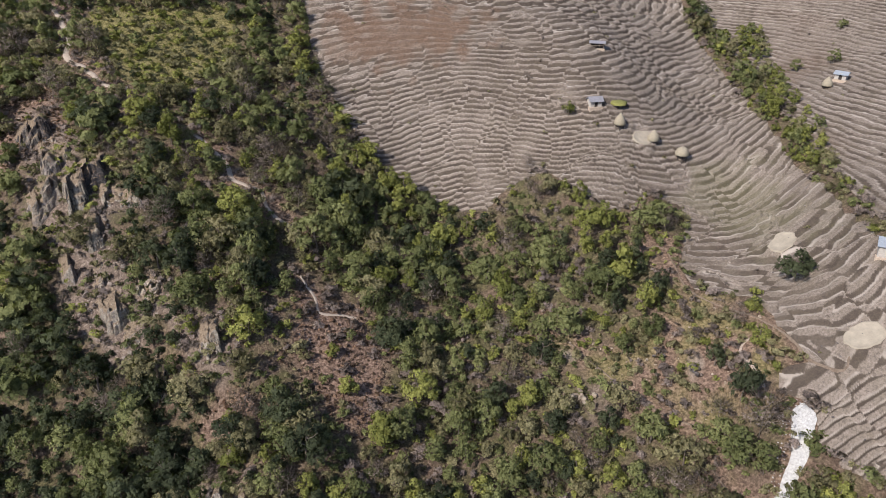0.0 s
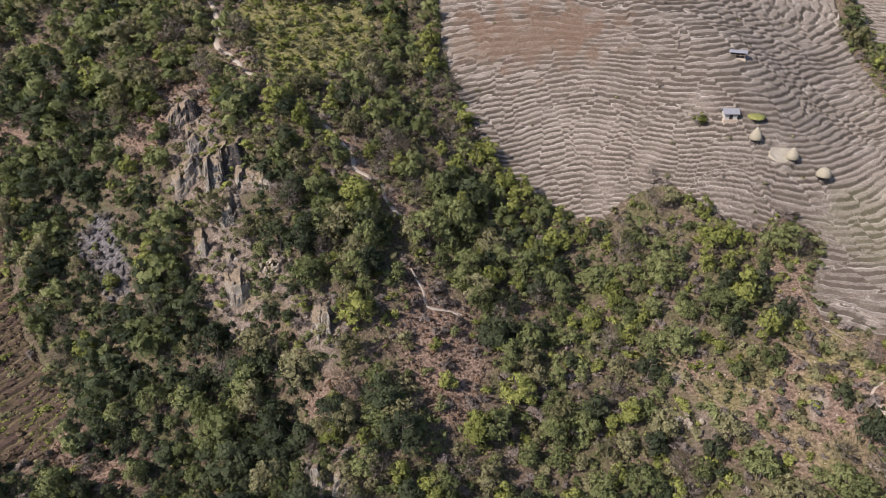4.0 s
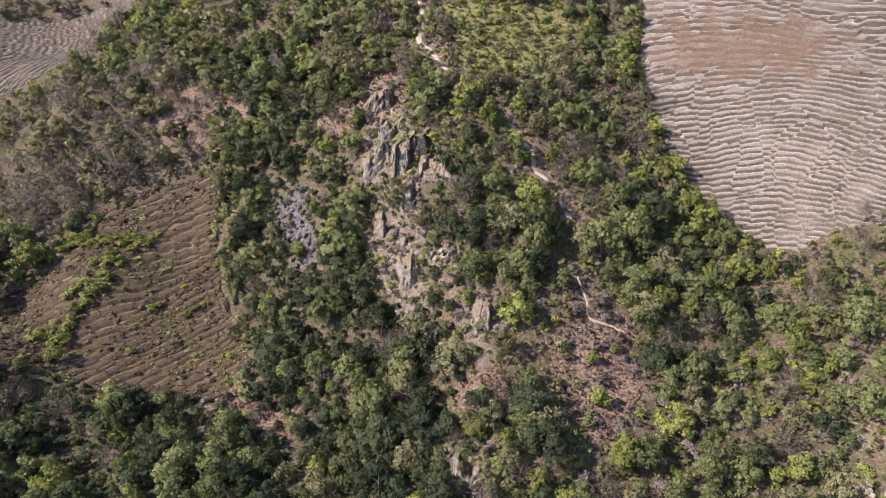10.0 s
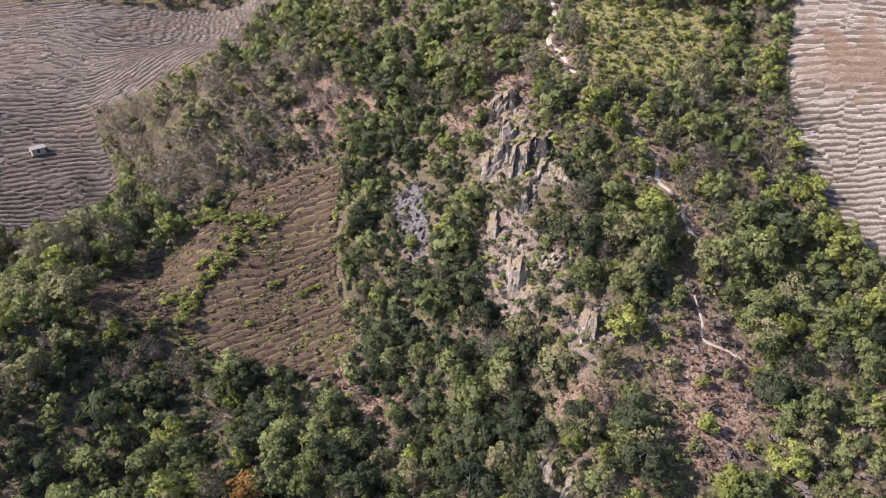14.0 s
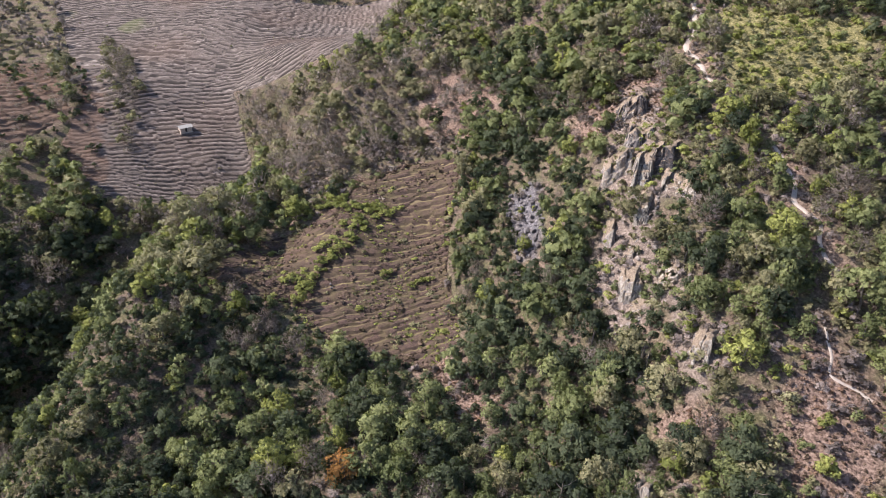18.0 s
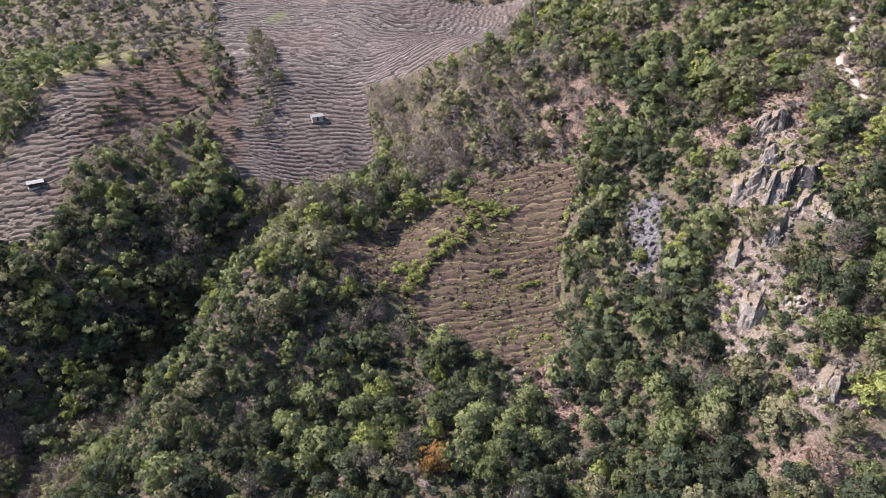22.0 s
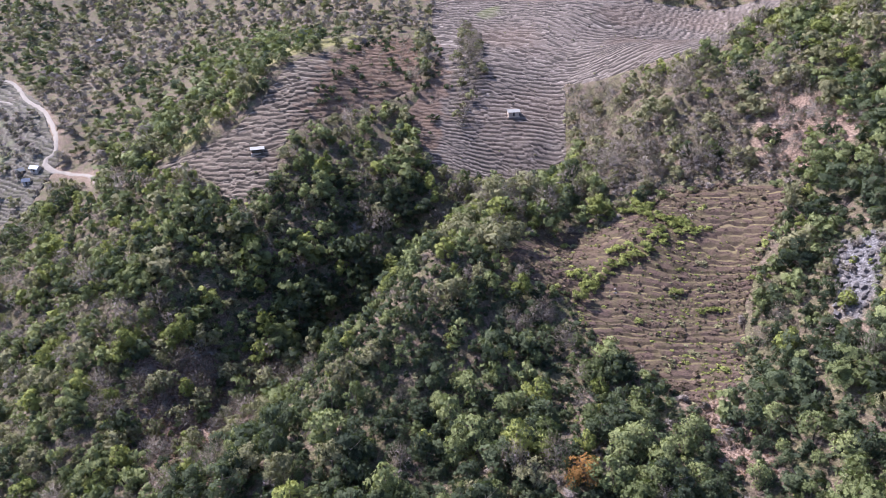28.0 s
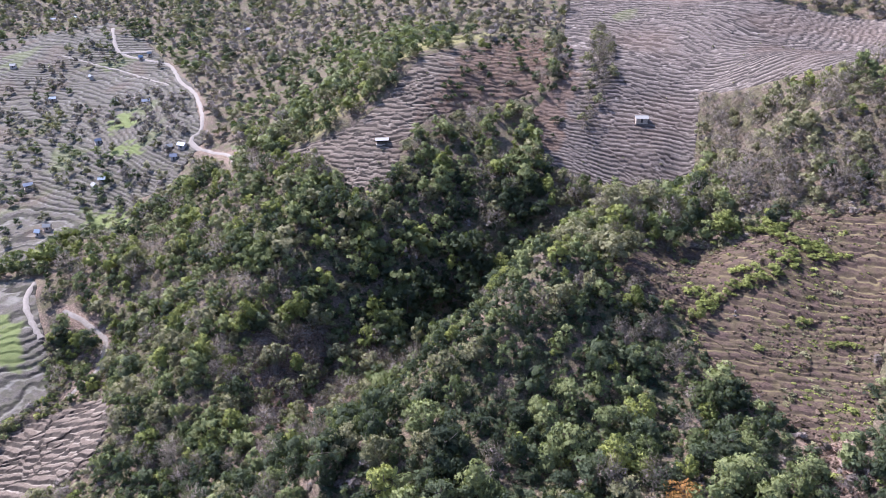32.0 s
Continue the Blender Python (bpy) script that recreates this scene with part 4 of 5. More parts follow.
    cx, cy = scatter(rng, -135, -75, 128, 182, 2.3, lambda a, b: (edge_distance(a, b, FIELD_FALLOW) > 0.5) & (np.minimum(line_distance(a, b, CLUMPS[0]), line_distance(a, b, CLUMPS[1])) + 1.5 * vnoise(a, b, 5, 53) < 2.6))
    for bx, by, bw in BUSHES + list(zip(cx, cy, rng.uniform(1.6, 3.2, len(cx)))):
        plant("bush", bx, by, foot_of(bx, by), bw * 0.75, bw * 1.15, rng.uniform(0, 6.28), int(rng.integers(6)))
    for kind, spots in rest.items():
        thicket(TREE_NAMES[kind][0].replace("_tree", "_wood"), TREE_NAMES[kind][1].replace("tree", "trees", 1) + " further up the slopes", kind, LEAVES[kind], np.array(spots), kind == "bare")


def undergrowth():
    """Low shrubs beneath and between the trees."""
    rng = np.random.default_rng(5)
    allowed = lambda x, y: in_view(x, y) & (np.hypot(x, y) > 82) & (np.hypot(x, y) < 270) & (field_sum(x, y) + 1.8 * vnoise(x, y, 5, 40) < 0.7) & (way_distance(x, y) > 0.9)
    x, y = scatter(rng, -262, 200, -100, 268, 1.8, allowed)
    keep = rng.uniform(0, 1, len(x)) > 0.6 * zone(x, y, [z for z in BARE_ZONES if z is not BARE_SCRUB] + [ROCK_SCREE]) + 0.1 * zone(x, y, [BARE_SCRUB])
    x, y = x[keep], y[keep]
    z = np.maximum(ground_height(x, y), land(x, y) - 0.3) - 0.15
    dry = zone(x, y, [z for z in BARE_ZONES if z is not BARE_SCRUB] + [WOOD_BARE]) * 0.6 + 0.25 + 0.3 * vnoise(x, y, 12, 41) - 0.7 * zone(x, y, [GRASS_TOP])
    green = rng.uniform(0, 1, len(x)) > dry
    size = rng.uniform(0.7, 2.3, len(x))
    spots = np.stack([x, y, z, size, size * rng.uniform(0.9, 1.5, len(x)), rng.uniform(0, 6.28, len(x)), rng.integers(0, 5, len(x))], -1)
    pick = rng.uniform(0, 1, len(x)) + 0.4 * vnoise(x, y, 10, 42) + 0.35 * zone(x, y, [GRASS_TOP])
    # where dark leaves stand in for the shade between the trees
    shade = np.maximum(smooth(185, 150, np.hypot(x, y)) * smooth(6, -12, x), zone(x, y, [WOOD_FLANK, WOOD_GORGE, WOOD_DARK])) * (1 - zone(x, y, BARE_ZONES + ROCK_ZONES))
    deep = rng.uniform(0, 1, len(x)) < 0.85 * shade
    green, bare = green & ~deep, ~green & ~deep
    for name, label, mat, mask in (("dark_undergrowth", "dark green shrubs of dense woods, with shade put into their leaf colour", LEAF_DARK, deep), ("green_undergrowth", "low mid-green shrubs between the trees", LEAF_GREEN, green & (pick < 0.45)),
                                   ("bright_undergrowth", "low yellow-green shrubs and herbs", LEAF_LIGHT, green & (pick > 0.85)),
                                   ("olive_undergrowth", "dusty olive shrubs on dry ground", LEAF_OLIVE, green & (pick >= 0.45) & (pick <= 0.85)),
                                   ("dry_undergrowth", "leafless grey-brown shrubs and dead stalks", LEAF_GREY, bare)):
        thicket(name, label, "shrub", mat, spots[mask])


def field_shrubs():
    """Dry tufts and low bushes along the risers of the fallow field, weeds in the others."""
    rng = np.random.default_rng(6)
    x, y = scatter(rng, -146, -58, 118, 198, 0.8, lambda a, b: edge_distance(a, b, FIELD_FALLOW) > 0.2)
    q = field_height(x, y, 1.1, np.full(len(x), 5.0)) - land(x, y)
    keep = (rng.uniform(0, 1, len(x)) < 0.45 + 0.5 * vnoise(x, y, 9, 43) + 0.5 * (q > 0.1)) | (edge_distance(x, y, FIELD_FALLOW) < 3)
    x, y = x[keep], y[keep]
    z = field_height(x, y, 1.1, np.full(len(x), 5.0)) - 0.08
    _, _, f = terrace(x, y, 1.1)
    row = (f > 0.42) & (f < 0.7)
    size = rng.uniform(0.25, 0.6, len(x)) * (1 + 0.3 * row) * (1 + 1.3 * (rng.uniform(0, 1, len(x)) > 0.95))
    spots = np.stack([x, y, z, size * 0.7, size * rng.uniform(1.0, 1.8, len(x)), rng.uniform(0, 6.28, len(x)), rng.integers(0, 5, len(x))], -1)
    lush = 0.8 * vnoise(x, y, 14, 44) + 0.4 * rng.uniform(-1, 1, len(x)) + 0.5 * row - 0.1
    thicket("dry_tufts", "dry brown tufts and stalks on fallow terraces", "tuft", DRY_GRASS, spots[lush < 0.2])
    thicket("olive_tufts", "dusty olive weeds on fallow terraces", "tuft", LEAF_OLIVE, spots[(lush >= 0.2) & (lush < 0.5)])
    thicket("green_tufts", "yellow-green weeds on fallow terraces", "tuft", LEAF_LIGHT, spots[lush >= 0.5])
    outlines = [BARE_CLEARING, BARE_LOW, BARE_RED, BARE_FOOT, BARE_TOP, BARE_WEST]
    x, y = scatter(rng, -200, 110, 10, 245, 0.85, lambda a, b: (np.max([edge_distance(a, b, o) for o in outlines], 0) + 1.5 * vnoise(a, b, 4, 94) > -0.8) & (way_distance(a, b) > 0.5) & (field_sum(a, b) < 0) & (rng.uniform(0, 1, len(a)) < 0.6 + 0.5 * vnoise(a, b, 6, 95)))
    size = rng.uniform(0.25, 0.8, len(x))
    spots = np.stack([x, y, ground_height(x, y) - 0.05, size * 0.8, size * rng.uniform(1.0, 1.6, len(x)), rng.uniform(0, 6.28, len(x)), rng.integers(0, 5, len(x))], -1)
    russet = vnoise(x, y, 7, 96) + 0.5 * rng.uniform(-1, 1, len(x))
    thicket("russet_scrub", "knee-high russet and brown dry scrub on bare ground", "tuft", RUSSET, spots[russet > 0.0])
    thicket("dry_scrub", "knee-high grey-brown dead stalks on bare ground", "tuft", DRY_GRASS, spots[russet <= 0.0])
    x, y = scatter(rng, -340, -228, 118, 234, 3.0, lambda a, b: (edge_distance(a, b, OVERGROWN) + 3 * vnoise(a, b, 8, 97) > 0) & (field_sum(a, b) > 0) & (rng.uniform(0, 1, len(a)) < 0.65 + 0.5 * vnoise(a, b, 14, 98)))
    size = rng.uniform(1.2, 3.4, len(x))
    spots = np.stack([x, y, land(x, y) - 0.3, size, size * rng.uniform(1.0, 1.4, len(x)), rng.uniform(0, 6.28, len(x)), rng.integers(0, 5, len(x))], -1)
    leafless = rng.uniform(0, 1, len(x)) < 0.7
    thicket("bare_scrub", "leafless grey-violet scrub over abandoned terraces", "bare", LEAF_GREY, spots[leafless])
    thicket("dark_scrub", "dark green bushes over abandoned terraces", "shrub", LEAF_DARK, spots[~leafless])
    for outline, step, gap, share, name in ((FIELD_EAST, 1.15, 4.0, 0.05, "east"), (FIELD_HOLLOW, 0.95, 6, 0.12, "hollow"), (FIELD_NORTH, 1.2, 4, 0.2, "north"), (FIELD_UPPER, 0.7, 5, 0.1, "upper")):
        ox, oy = np.array(outline).T
        x, y = scatter(rng, ox.min(), ox.max(), oy.min(), oy.max(), gap, lambda a, b: in_view(a, b) & (edge_distance(a, b, outline) > 0.3) & (rng.uniform(0, 1, len(a)) < share + 0.5 * share * vnoise(a, b, 22, 45)))
        z = field_height(x, y, step, np.full(len(x), 5.0)) - 0.1
        size = rng.uniform(0.3, 0.9, len(x))
        spots = np.stack([x, y, z, size, size * rng.uniform(1.0, 1.6, len(x)), rng.uniform(0, 6.28, len(x)), rng.integers(0, 5, len(x))], -1)
        green = rng.uniform(0, 1, len(x)) < 0.35
        thicket("dry_weeds", "dry grey-brown weeds on the terrace edges", "shrub", LEAF_GREY, spots[~green])
        thicket("green_weeds", "small olive bushes on the terrace edges", "shrub", LEAF_OLIVE, spots[green])


def far_woods():
    """Woods on the slopes beyond the spurs and in the valley."""
    rng = np.random.default_rng(7)

    def allowed(x, y):
        r = np.hypot(x, y)
        ok = in_view(x, y) & (r >= 343) & (r < 980) & (field_sum(x, y) < 0.5) & (way_distance(x, y) > 2.5)
        return ok & (rng.uniform(0, 1, len(x)) < 0.85 + 0.5 * vnoise(x, y, 60, 46))
    x, y = scatter(rng, -980, 300, -150, 700, 6.6, allowed)
    vx, vy = scatter(rng, -770, -320, -140, 55, 7, lambda a, b: (edge_distance(a, b, FIELD_VILLAGE) > 0) & (way_distance(a, b) > 3) & (vnoise(a, b, 40, 47) + 0.6 * vnoise(a, b, 14, 48) > -0.02))
    x, y = np.r_[x, vx], np.r_[y, vy]
    z = np.r_[ground_height(x[:len(x) - len(vx)], y[:len(y) - len(vy)]), land(vx, vy)] - 0.3
    tall = rng.uniform(4.5, 8.5, len(x))
    tall[len(x) - len(vx):] *= 0.8
    spots = np.stack([x, y, z, tall, tall * rng.uniform(1.0, 1.4, len(x)), rng.uniform(0, 6.28, len(x)), rng.integers(0, 5, len(x))], -1)
    mood = 0.35 * vnoise(x, y, 90, 49) + 0.4 * vnoise(x, y, 25, 50) + 0.35 * rng.uniform(-1, 1, len(x)) + 0.8 * zone(x, y, [WOOD_FARG], 8, 6) - 0.15
    for name, label, mat, lo, hi in (("distant_bare_wood", "grey leafless woods on a distant slope", LEAF_GREY, -9, -0.15), ("distant_olive_wood", "dusty olive woods on a distant slope", LEAF_OLIVE, -0.15, 0.1),
                                     ("distant_dark_wood", "dark green woods on a distant slope", LEAF_DARK, 0.1, 0.32), ("distant_green_wood", "green woods on a distant slope", LEAF_GREEN, 0.32, 9)):
        thicket(name, label, "tiny", mat, spots[(mood >= lo) & (mood < hi)])


forest()
undergrowth()
field_shrubs()
far_woods()


# ---- built things ----
def bm_mesh(name, bm, mat, flat=True):
    me = bpy.data.meshes.new(name)
    bm.to_mesh(me)
    bm.free()
    me.materials.append(mat)
    for p in me.polygons:
        p.use_smooth = not flat
    return me


def box(bm, x0, x1, y0, y1, z0, z1, bevel=0.0):
    r = bmesh.ops.create_cube(bm, size=1.0)
    bmesh.ops.scale(bm, vec=(x1 - x0, y1 - y0, z1 - z0), verts=r["verts"])
    bmesh.ops.translate(bm, vec=((x0 + x1) / 2, (y0 + y1) / 2, (z0 + z1) / 2), verts=r["verts"])
    if bevel:
        bmesh.ops.bevel(bm, geom=list({e for v in r["verts"] for e in v.link_edges}), offset=bevel, segments=1, affect="EDGES")


def box_part(name, parent, mat, x0, x1, y0, y1, z0, z1, label="", bevel=0.03):
    bm = bmesh.new()
    box(bm, x0, x1, y0, y1, z0, z1, bevel)
    return part(name, bm_mesh(name, bm, mat), parent, label)


def sheet_part(name, parent, mat, corners, thick=0.06, ribs=0, label=""):
    """A roof plane or mat through four corners, with shallow ribs down it."""
    a, b, c, d = (Vector(v) for v in corners)
    n = (b - a).cross(d - a).normalized() * thick
    bm = bmesh.new()
    cols = max(2, ribs * 2 + 1)
    rows = []
    for k in range(cols):
        f = k / (cols - 1)
        lift = n * (1.0 + (0.9 if k % 2 and ribs else 0))
        rows.append([bm.verts.new(a.lerp(b, f)), bm.verts.new(d.lerp(c, f)), bm.verts.new(d.lerp(c, f) + lift), bm.verts.new(a.lerp(b, f) + lift)])
    for p, q in zip(rows, rows[1:]):
        for i in range(4):
            bm.faces.new((p[i], q[i], q[(i + 1) % 4], p[(i + 1) % 4]))
    bm.faces.new(rows[0][::-1])
    bm.faces.new(rows[-1])
    bmesh.ops.recalc_face_normals(bm, faces=bm.faces)
    return part(name, bm_mesh(name, bm, mat), parent, label)


METAL_ROOF = plain_material("weathered_sheet_roof", (0.29, 0.275, 0.28), 0.5, 0.25, 2.0, 0.3)
BLUE_ROOF = plain_material("pale_blue_sheet_roof", (0.30, 0.325, 0.35), 0.5, 0.2, 2.0, 0.2)
WHITE_ROOF = plain_material("bleached_sheet_roof", (0.30, 0.27, 0.225), 0.5, 0.2, 2.0)
SLATE_ROOF = plain_material("grey_slate_roof", (0.22, 0.22, 0.24), 0.7, 0.4, 3.0)
MUD_WALL = plain_material("mud_plaster", (0.42, 0.33, 0.25), 0.95, 0.35, 2.5)
PALE_WALL = plain_material("whitewashed_wall", (0.40, 0.36, 0.31), 0.9, 0.25, 2.5)
TIMBER = plain_material("grey_timber", (0.20, 0.16, 0.125), 0.85, 0.4, 5.0)
DARK_WOOD = plain_material("dark_timber", (0.05, 0.04, 0.035), 0.9, 0.4, 5.0)
STRAW = plain_material("dry_straw", (0.285, 0.245, 0.175), 0.95, 0.45, 6.0)
GREEN_STRAW = plain_material("green_cut_fodder", (0.17, 0.165, 0.05), 0.95, 0.5, 3.0)
DULL_DIRT = plain_material("brown_trodden_dirt", (0.165, 0.124, 0.09), 0.95, 0.4, 1.5)
DIRT = plain_material("trodden_dirt", (0.34, 0.275, 0.215), 0.95, 0.35, 1.8)
ROAD_DIRT = plain_material("road_dirt", (0.22, 0.18, 0.14), 0.95, 0.3, 0.9)
GRAVEL = plain_material("white_gravel", (0.40, 0.385, 0.36), 0.95, 0.45, 2.5)
FLOOR_CLAY = plain_material("pale_clay_floor", (0.31, 0.265, 0.20), 0.95, 0.2, 0.8)
PAINT_DARK = plain_material("dark_vehicle_paint", (0.035, 0.035, 0.045), 0.35, 0.3, 2.0)
RUBBER = plain_material("tyre_rubber", (0.02, 0.02, 0.02), 0.85, 0.2, 4.0)
WINDOW_GLASS = plain_material("dark_window_glass", (0.03, 0.035, 0.04), 0.1, 0.2, 2.0)


def rock_material(name, dark, mid, light, streak=0.5):
    m, nd, lk, b = material(name, 0.9, 0.25)
    geo = nd.new("ShaderNodeNewGeometry")
    mapping = nd.new("ShaderNodeMapping")
    mapping.inputs["Scale"].default_value = (1.0, 1.0, 0.22)
    lk.new(geo.outputs["Position"], mapping.inputs["Vector"])
    c = ramp(m, noise_node(m, 0.8, 8, 0.72, None, 1.0), [(0.3, dark), (0.52, mid), (0.75, light)])
    down = ramp(m, noise_node(m, 1.3, 6, 0.7, mapping.outputs[0]), [(0.42, (0.0, 0.0, 0.0)), (0.62, (1, 1, 1))])
    c = blend(m, maths(m, "MULTIPLY", down, streak), c, light)
    lk.new(c, b.inputs["Base Color"])
    bumped(m, noise_node(m, 1.6, 9, 0.8, None, 0.8), 1.0, 0.6)
    return m


OCHRE_ROCK = rock_material("ochre_rock", (0.14, 0.09, 0.055), (0.34, 0.26, 0.18), (0.56, 0.48, 0.38), 0.5)
WARM_ROCK = rock_material("warm_brown_rock", (0.10, 0.077, 0.06), (0.27, 0.215, 0.172), (0.47, 0.40, 0.325), 0.3)
GREY_ROCK = rock_material("grey_boulder_rock", (0.05, 0.042, 0.038), (0.135, 0.114, 0.103), (0.25, 0.218, 0.197), 0.2)


def foot(x, y, inside=True):
    return float(land([x], [y])[0])


def hut(name, label, x, y, turn, w, d, h, roof_mat, wall_mat, rise=0.7, open_front=False, z=None, windows=0):
    """A small gabled hut on a stone footing: walls, posts, door and two roof planes."""
    root = tagged(new(name), label, "hut", "huts in the fields")
    if z is None:   # cut into the slope: the floor lies near its lower edge
        c, s = math.cos(radians(turn)), math.sin(radians(turn))
        z = min(foot(x + c * u - s * v, y + s * u + c * v) for u in (-w / 2, w / 2) for v in (-d / 2, d / 2)) + 0.35
    box_part("footing", root, MUD_WALL, -w / 2 - 0.25, w / 2 + 0.25, -d / 2 - 0.35, d / 2 + 0.25, -2.0, 0.12, "rubble stone footing")
    t = 0.22
    box_part("wall", root, wall_mat, -w / 2, w / 2, d / 2 - t, d / 2, 0.12, h)
    box_part("wall", root, wall_mat, -w / 2, -w / 2 + t, -d / 2 + t, d / 2 - t, 0.12, h)
    box_part("wall", root, wall_mat, w / 2 - t, w / 2, -d / 2 + t, d / 2 - t, 0.12, h)
    if open_front:
        for k in range(4):
            px = -w / 2 + 0.1 + k * (w - 0.2) / 3
            box_part("post", root, TIMBER, px - 0.07, px + 0.07, -d / 2, -d / 2 + 0.14, 0.12, h)
        box_part("rail", root, TIMBER, -w / 2, w / 2, -d / 2 + 0.02, -d / 2 + 0.1, 0.95, 1.08)
        # dark board halfway back behind the open front
        box_part("wall", root, DARK_WOOD, -w / 2 + t, w / 2 - t, 0.0, 0.12, 0.12, h, "dark inner wall")
    else:
        box_part("wall", root, wall_mat, -w / 2, -0.45, -d / 2, -d / 2 + t, 0.12, h)
        box_part("wall", root, wall_mat, 0.45, w / 2, -d / 2, -d / 2 + t, 0.12, h)
        box_part("wall", root, wall_mat, -0.45, 0.45, -d / 2, -d / 2 + t, 1.9, h)
        box_part("door", root, DARK_WOOD, -0.44, 0.44, -d / 2 + 0.06, -d / 2 + 0.14, 0.14, 1.88, "dark plank door")
        for k in range(windows):
            px = (k - (windows - 1) / 2) * w / windows * 0.8
            px += 0.9 if abs(px) < 0.8 else 0
            win = box_part("window", root, TIMBER, px - 0.4, px + 0.4, -d / 2 - 0.04, -d / 2 + 0.02, h - 1.3, h - 0.4, "wooden window frame")
            box_part("pane", win, WINDOW_GLASS, px - 0.3, px + 0.3, -d / 2 - 0.06, -d / 2 - 0.035, h - 1.2, h - 0.5)
    o = 0.45
    for s in (-1, 1):
        sheet_part("roof", root, roof_mat, [(-w / 2 - o, s * (d / 2 + o), h - rise * o / (d / 2)), (w / 2 + o, s * (d / 2 + o), h - rise * o / (d / 2)), (w / 2 + o, 0, h + rise), (-w / 2 - o, 0, h + rise)][::s], 0.07, int(w * 2))
    bm = bmesh.new()
    for sx in (-w / 2 + 0.02, w / 2 - t - 0.02):
        a = [bm.verts.new((sx + dx, yy, zz)) for dx in (0, t) for yy, zz in ((-d / 2, h), (d / 2, h), (0, h + rise - 0.05))]
        for f in ((0, 1, 2), (5, 4, 3), (0, 3, 4, 1), (1, 4, 5, 2), (2, 5, 3, 0)):
            bm.faces.new([a[i] for i in f])
    part("gable", bm_mesh("gable", bm, wall_mat), root)
    root.matrix_world = pose(x, y, z, 0, 0, turn)
    return root


def lathe(profile, sides, rng, wob):
    verts, faces = [], []
    for r, z in profile:
        for s in range(sides):
            a = 2 * math.pi * s / sides
            q = r * (1 + wob * rng.uniform(-1, 1))
            verts.append((q * math.cos(a), q * math.sin(a), z + wob * rng.uniform(-0.3, 0.3)))
    for k in range(len(profile) - 1):
        for s in range(sides):
            faces.append((k * sides + s, k * sides + (s + 1) % sides, (k + 1) * sides + (s + 1) % sides, (k + 1) * sides + s))
    return np.array(verts), np.array(faces)


def haystack(x, y, r, h, label, seed, round_top=False):
    """A thatched stack of straw on a low log platform, on a centre pole."""
    rng = np.random.default_rng(seed)
    root = tagged(new("haystack"), label, "haystack", "haystacks in the field")
    z = foot(x, y)
    for k in range(6):
        a = k * math.pi / 3
        px, py = 0.72 * r * math.cos(a), 0.72 * r * math.sin(a)
        box_part("leg", root, DARK_WOOD, px - 0.08, px + 0.08, py - 0.08, py + 0.08, -1.6, 0.75 if not round_top else 1.2)
    low = 0.6 if not round_top else 1.1
    prof = [(0.05, low), (r * 0.93, low), (r, low + 0.25), (r * 0.93, low + 0.3 * h), (r * 0.72, low + 0.52 * h), (r * 0.42, low + 0.72 * h), (r * 0.16, low + 0.88 * h), (0.05, low + h * 0.93)]
    if round_top:
        prof = [(0.05, low), (r, low - 0.1), (r * 1.05, low + 0.15), (r * 0.95, low + 0.35 * h), (r * 0.7, low + 0.6 * h), (r * 0.35, low + 0.76 * h), (0.05, low + 0.8 * h)]
    v, f = lathe(prof, 18, rng, 0.05)
    part("straw", mesh_of("straw", v, f, STRAW, True), root, "sun-bleached layered straw")
    if not round_top:
        v, f = limb([(0, 0, low), (0, 0, low + h * 1.15)], [0.06, 0.04], 6)
        part("pole", mesh_of("pole", v, f, TIMBER), root)
    root.matrix_world = pose(x, y, z - 0.15)
    return root


def ribbon(name, line, width, mat, label, lift=0.16, seed=0, kind="structure"):
    """A trodden way of uneven width that follows the land."""
    pts = [Vector((*p, 0)) for p in line]
    dense = []
    for i in range(len(pts) - 1):
        p0, p1, p2, p3 = pts[max(i - 1, 0)], pts[i], pts[i + 1], pts[min(i + 2, len(pts) - 1)]
        n = max(2, int((p2 - p1).length / 0.9))
        for k in range(n):
            t = k / n
            dense.append(0.5 * (2 * p1 + (p2 - p0) * t + (2 * p0 - 5 * p1 + 4 * p2 - p3) * t * t + (3 * p1 - p0 - 3 * p2 + p3) * t ** 3))
    dense.append(pts[-1])
    p = np.array([(v.x, v.y) for v in dense])
    way = np.gradient(p, axis=0)
    way /= np.linalg.norm(way, axis=1, keepdims=True) + 1e-9
    side = np.stack([-way[:, 1], way[:, 0]], -1)
    p = p + side * ((0.35 * width if width < 2 else 0.3) * vnoise(p[:, 0], p[:, 1], 3.5, 60 + seed))[:, None]
    rows = []
    for k, f in enumerate(np.linspace(-1, 1, 5)):
        w = width / 2 * (1 + (0.45 if width < 2 else 0.25) * vnoise(p[:, 0] + 40 * k, p[:, 1], 2.2, 61 + seed))
        if name == "gravel_chute":   # spread at its head, thin at its foot
            w = w * np.linspace(1.7, 0.7, len(p)) * np.sqrt(np.minimum(np.arange(len(p)) / 2.5 + 0.05, 1))
        q = p + side * (f * w)[:, None]
        z = land(q[:, 0], q[:, 1]) + lift - (0.45 if abs(f) == 1 else 0.0) + 0.04 * vnoise(q[:, 0], q[:, 1], 0.8, 62)
        rows.append(np.c_[q, z])
    v = np.stack(rows, 1).reshape(-1, 3)
    me, _ = sheet(name, v, 5, len(p), mat)
    return tagged(new(name, me), label, "path", kind=kind)


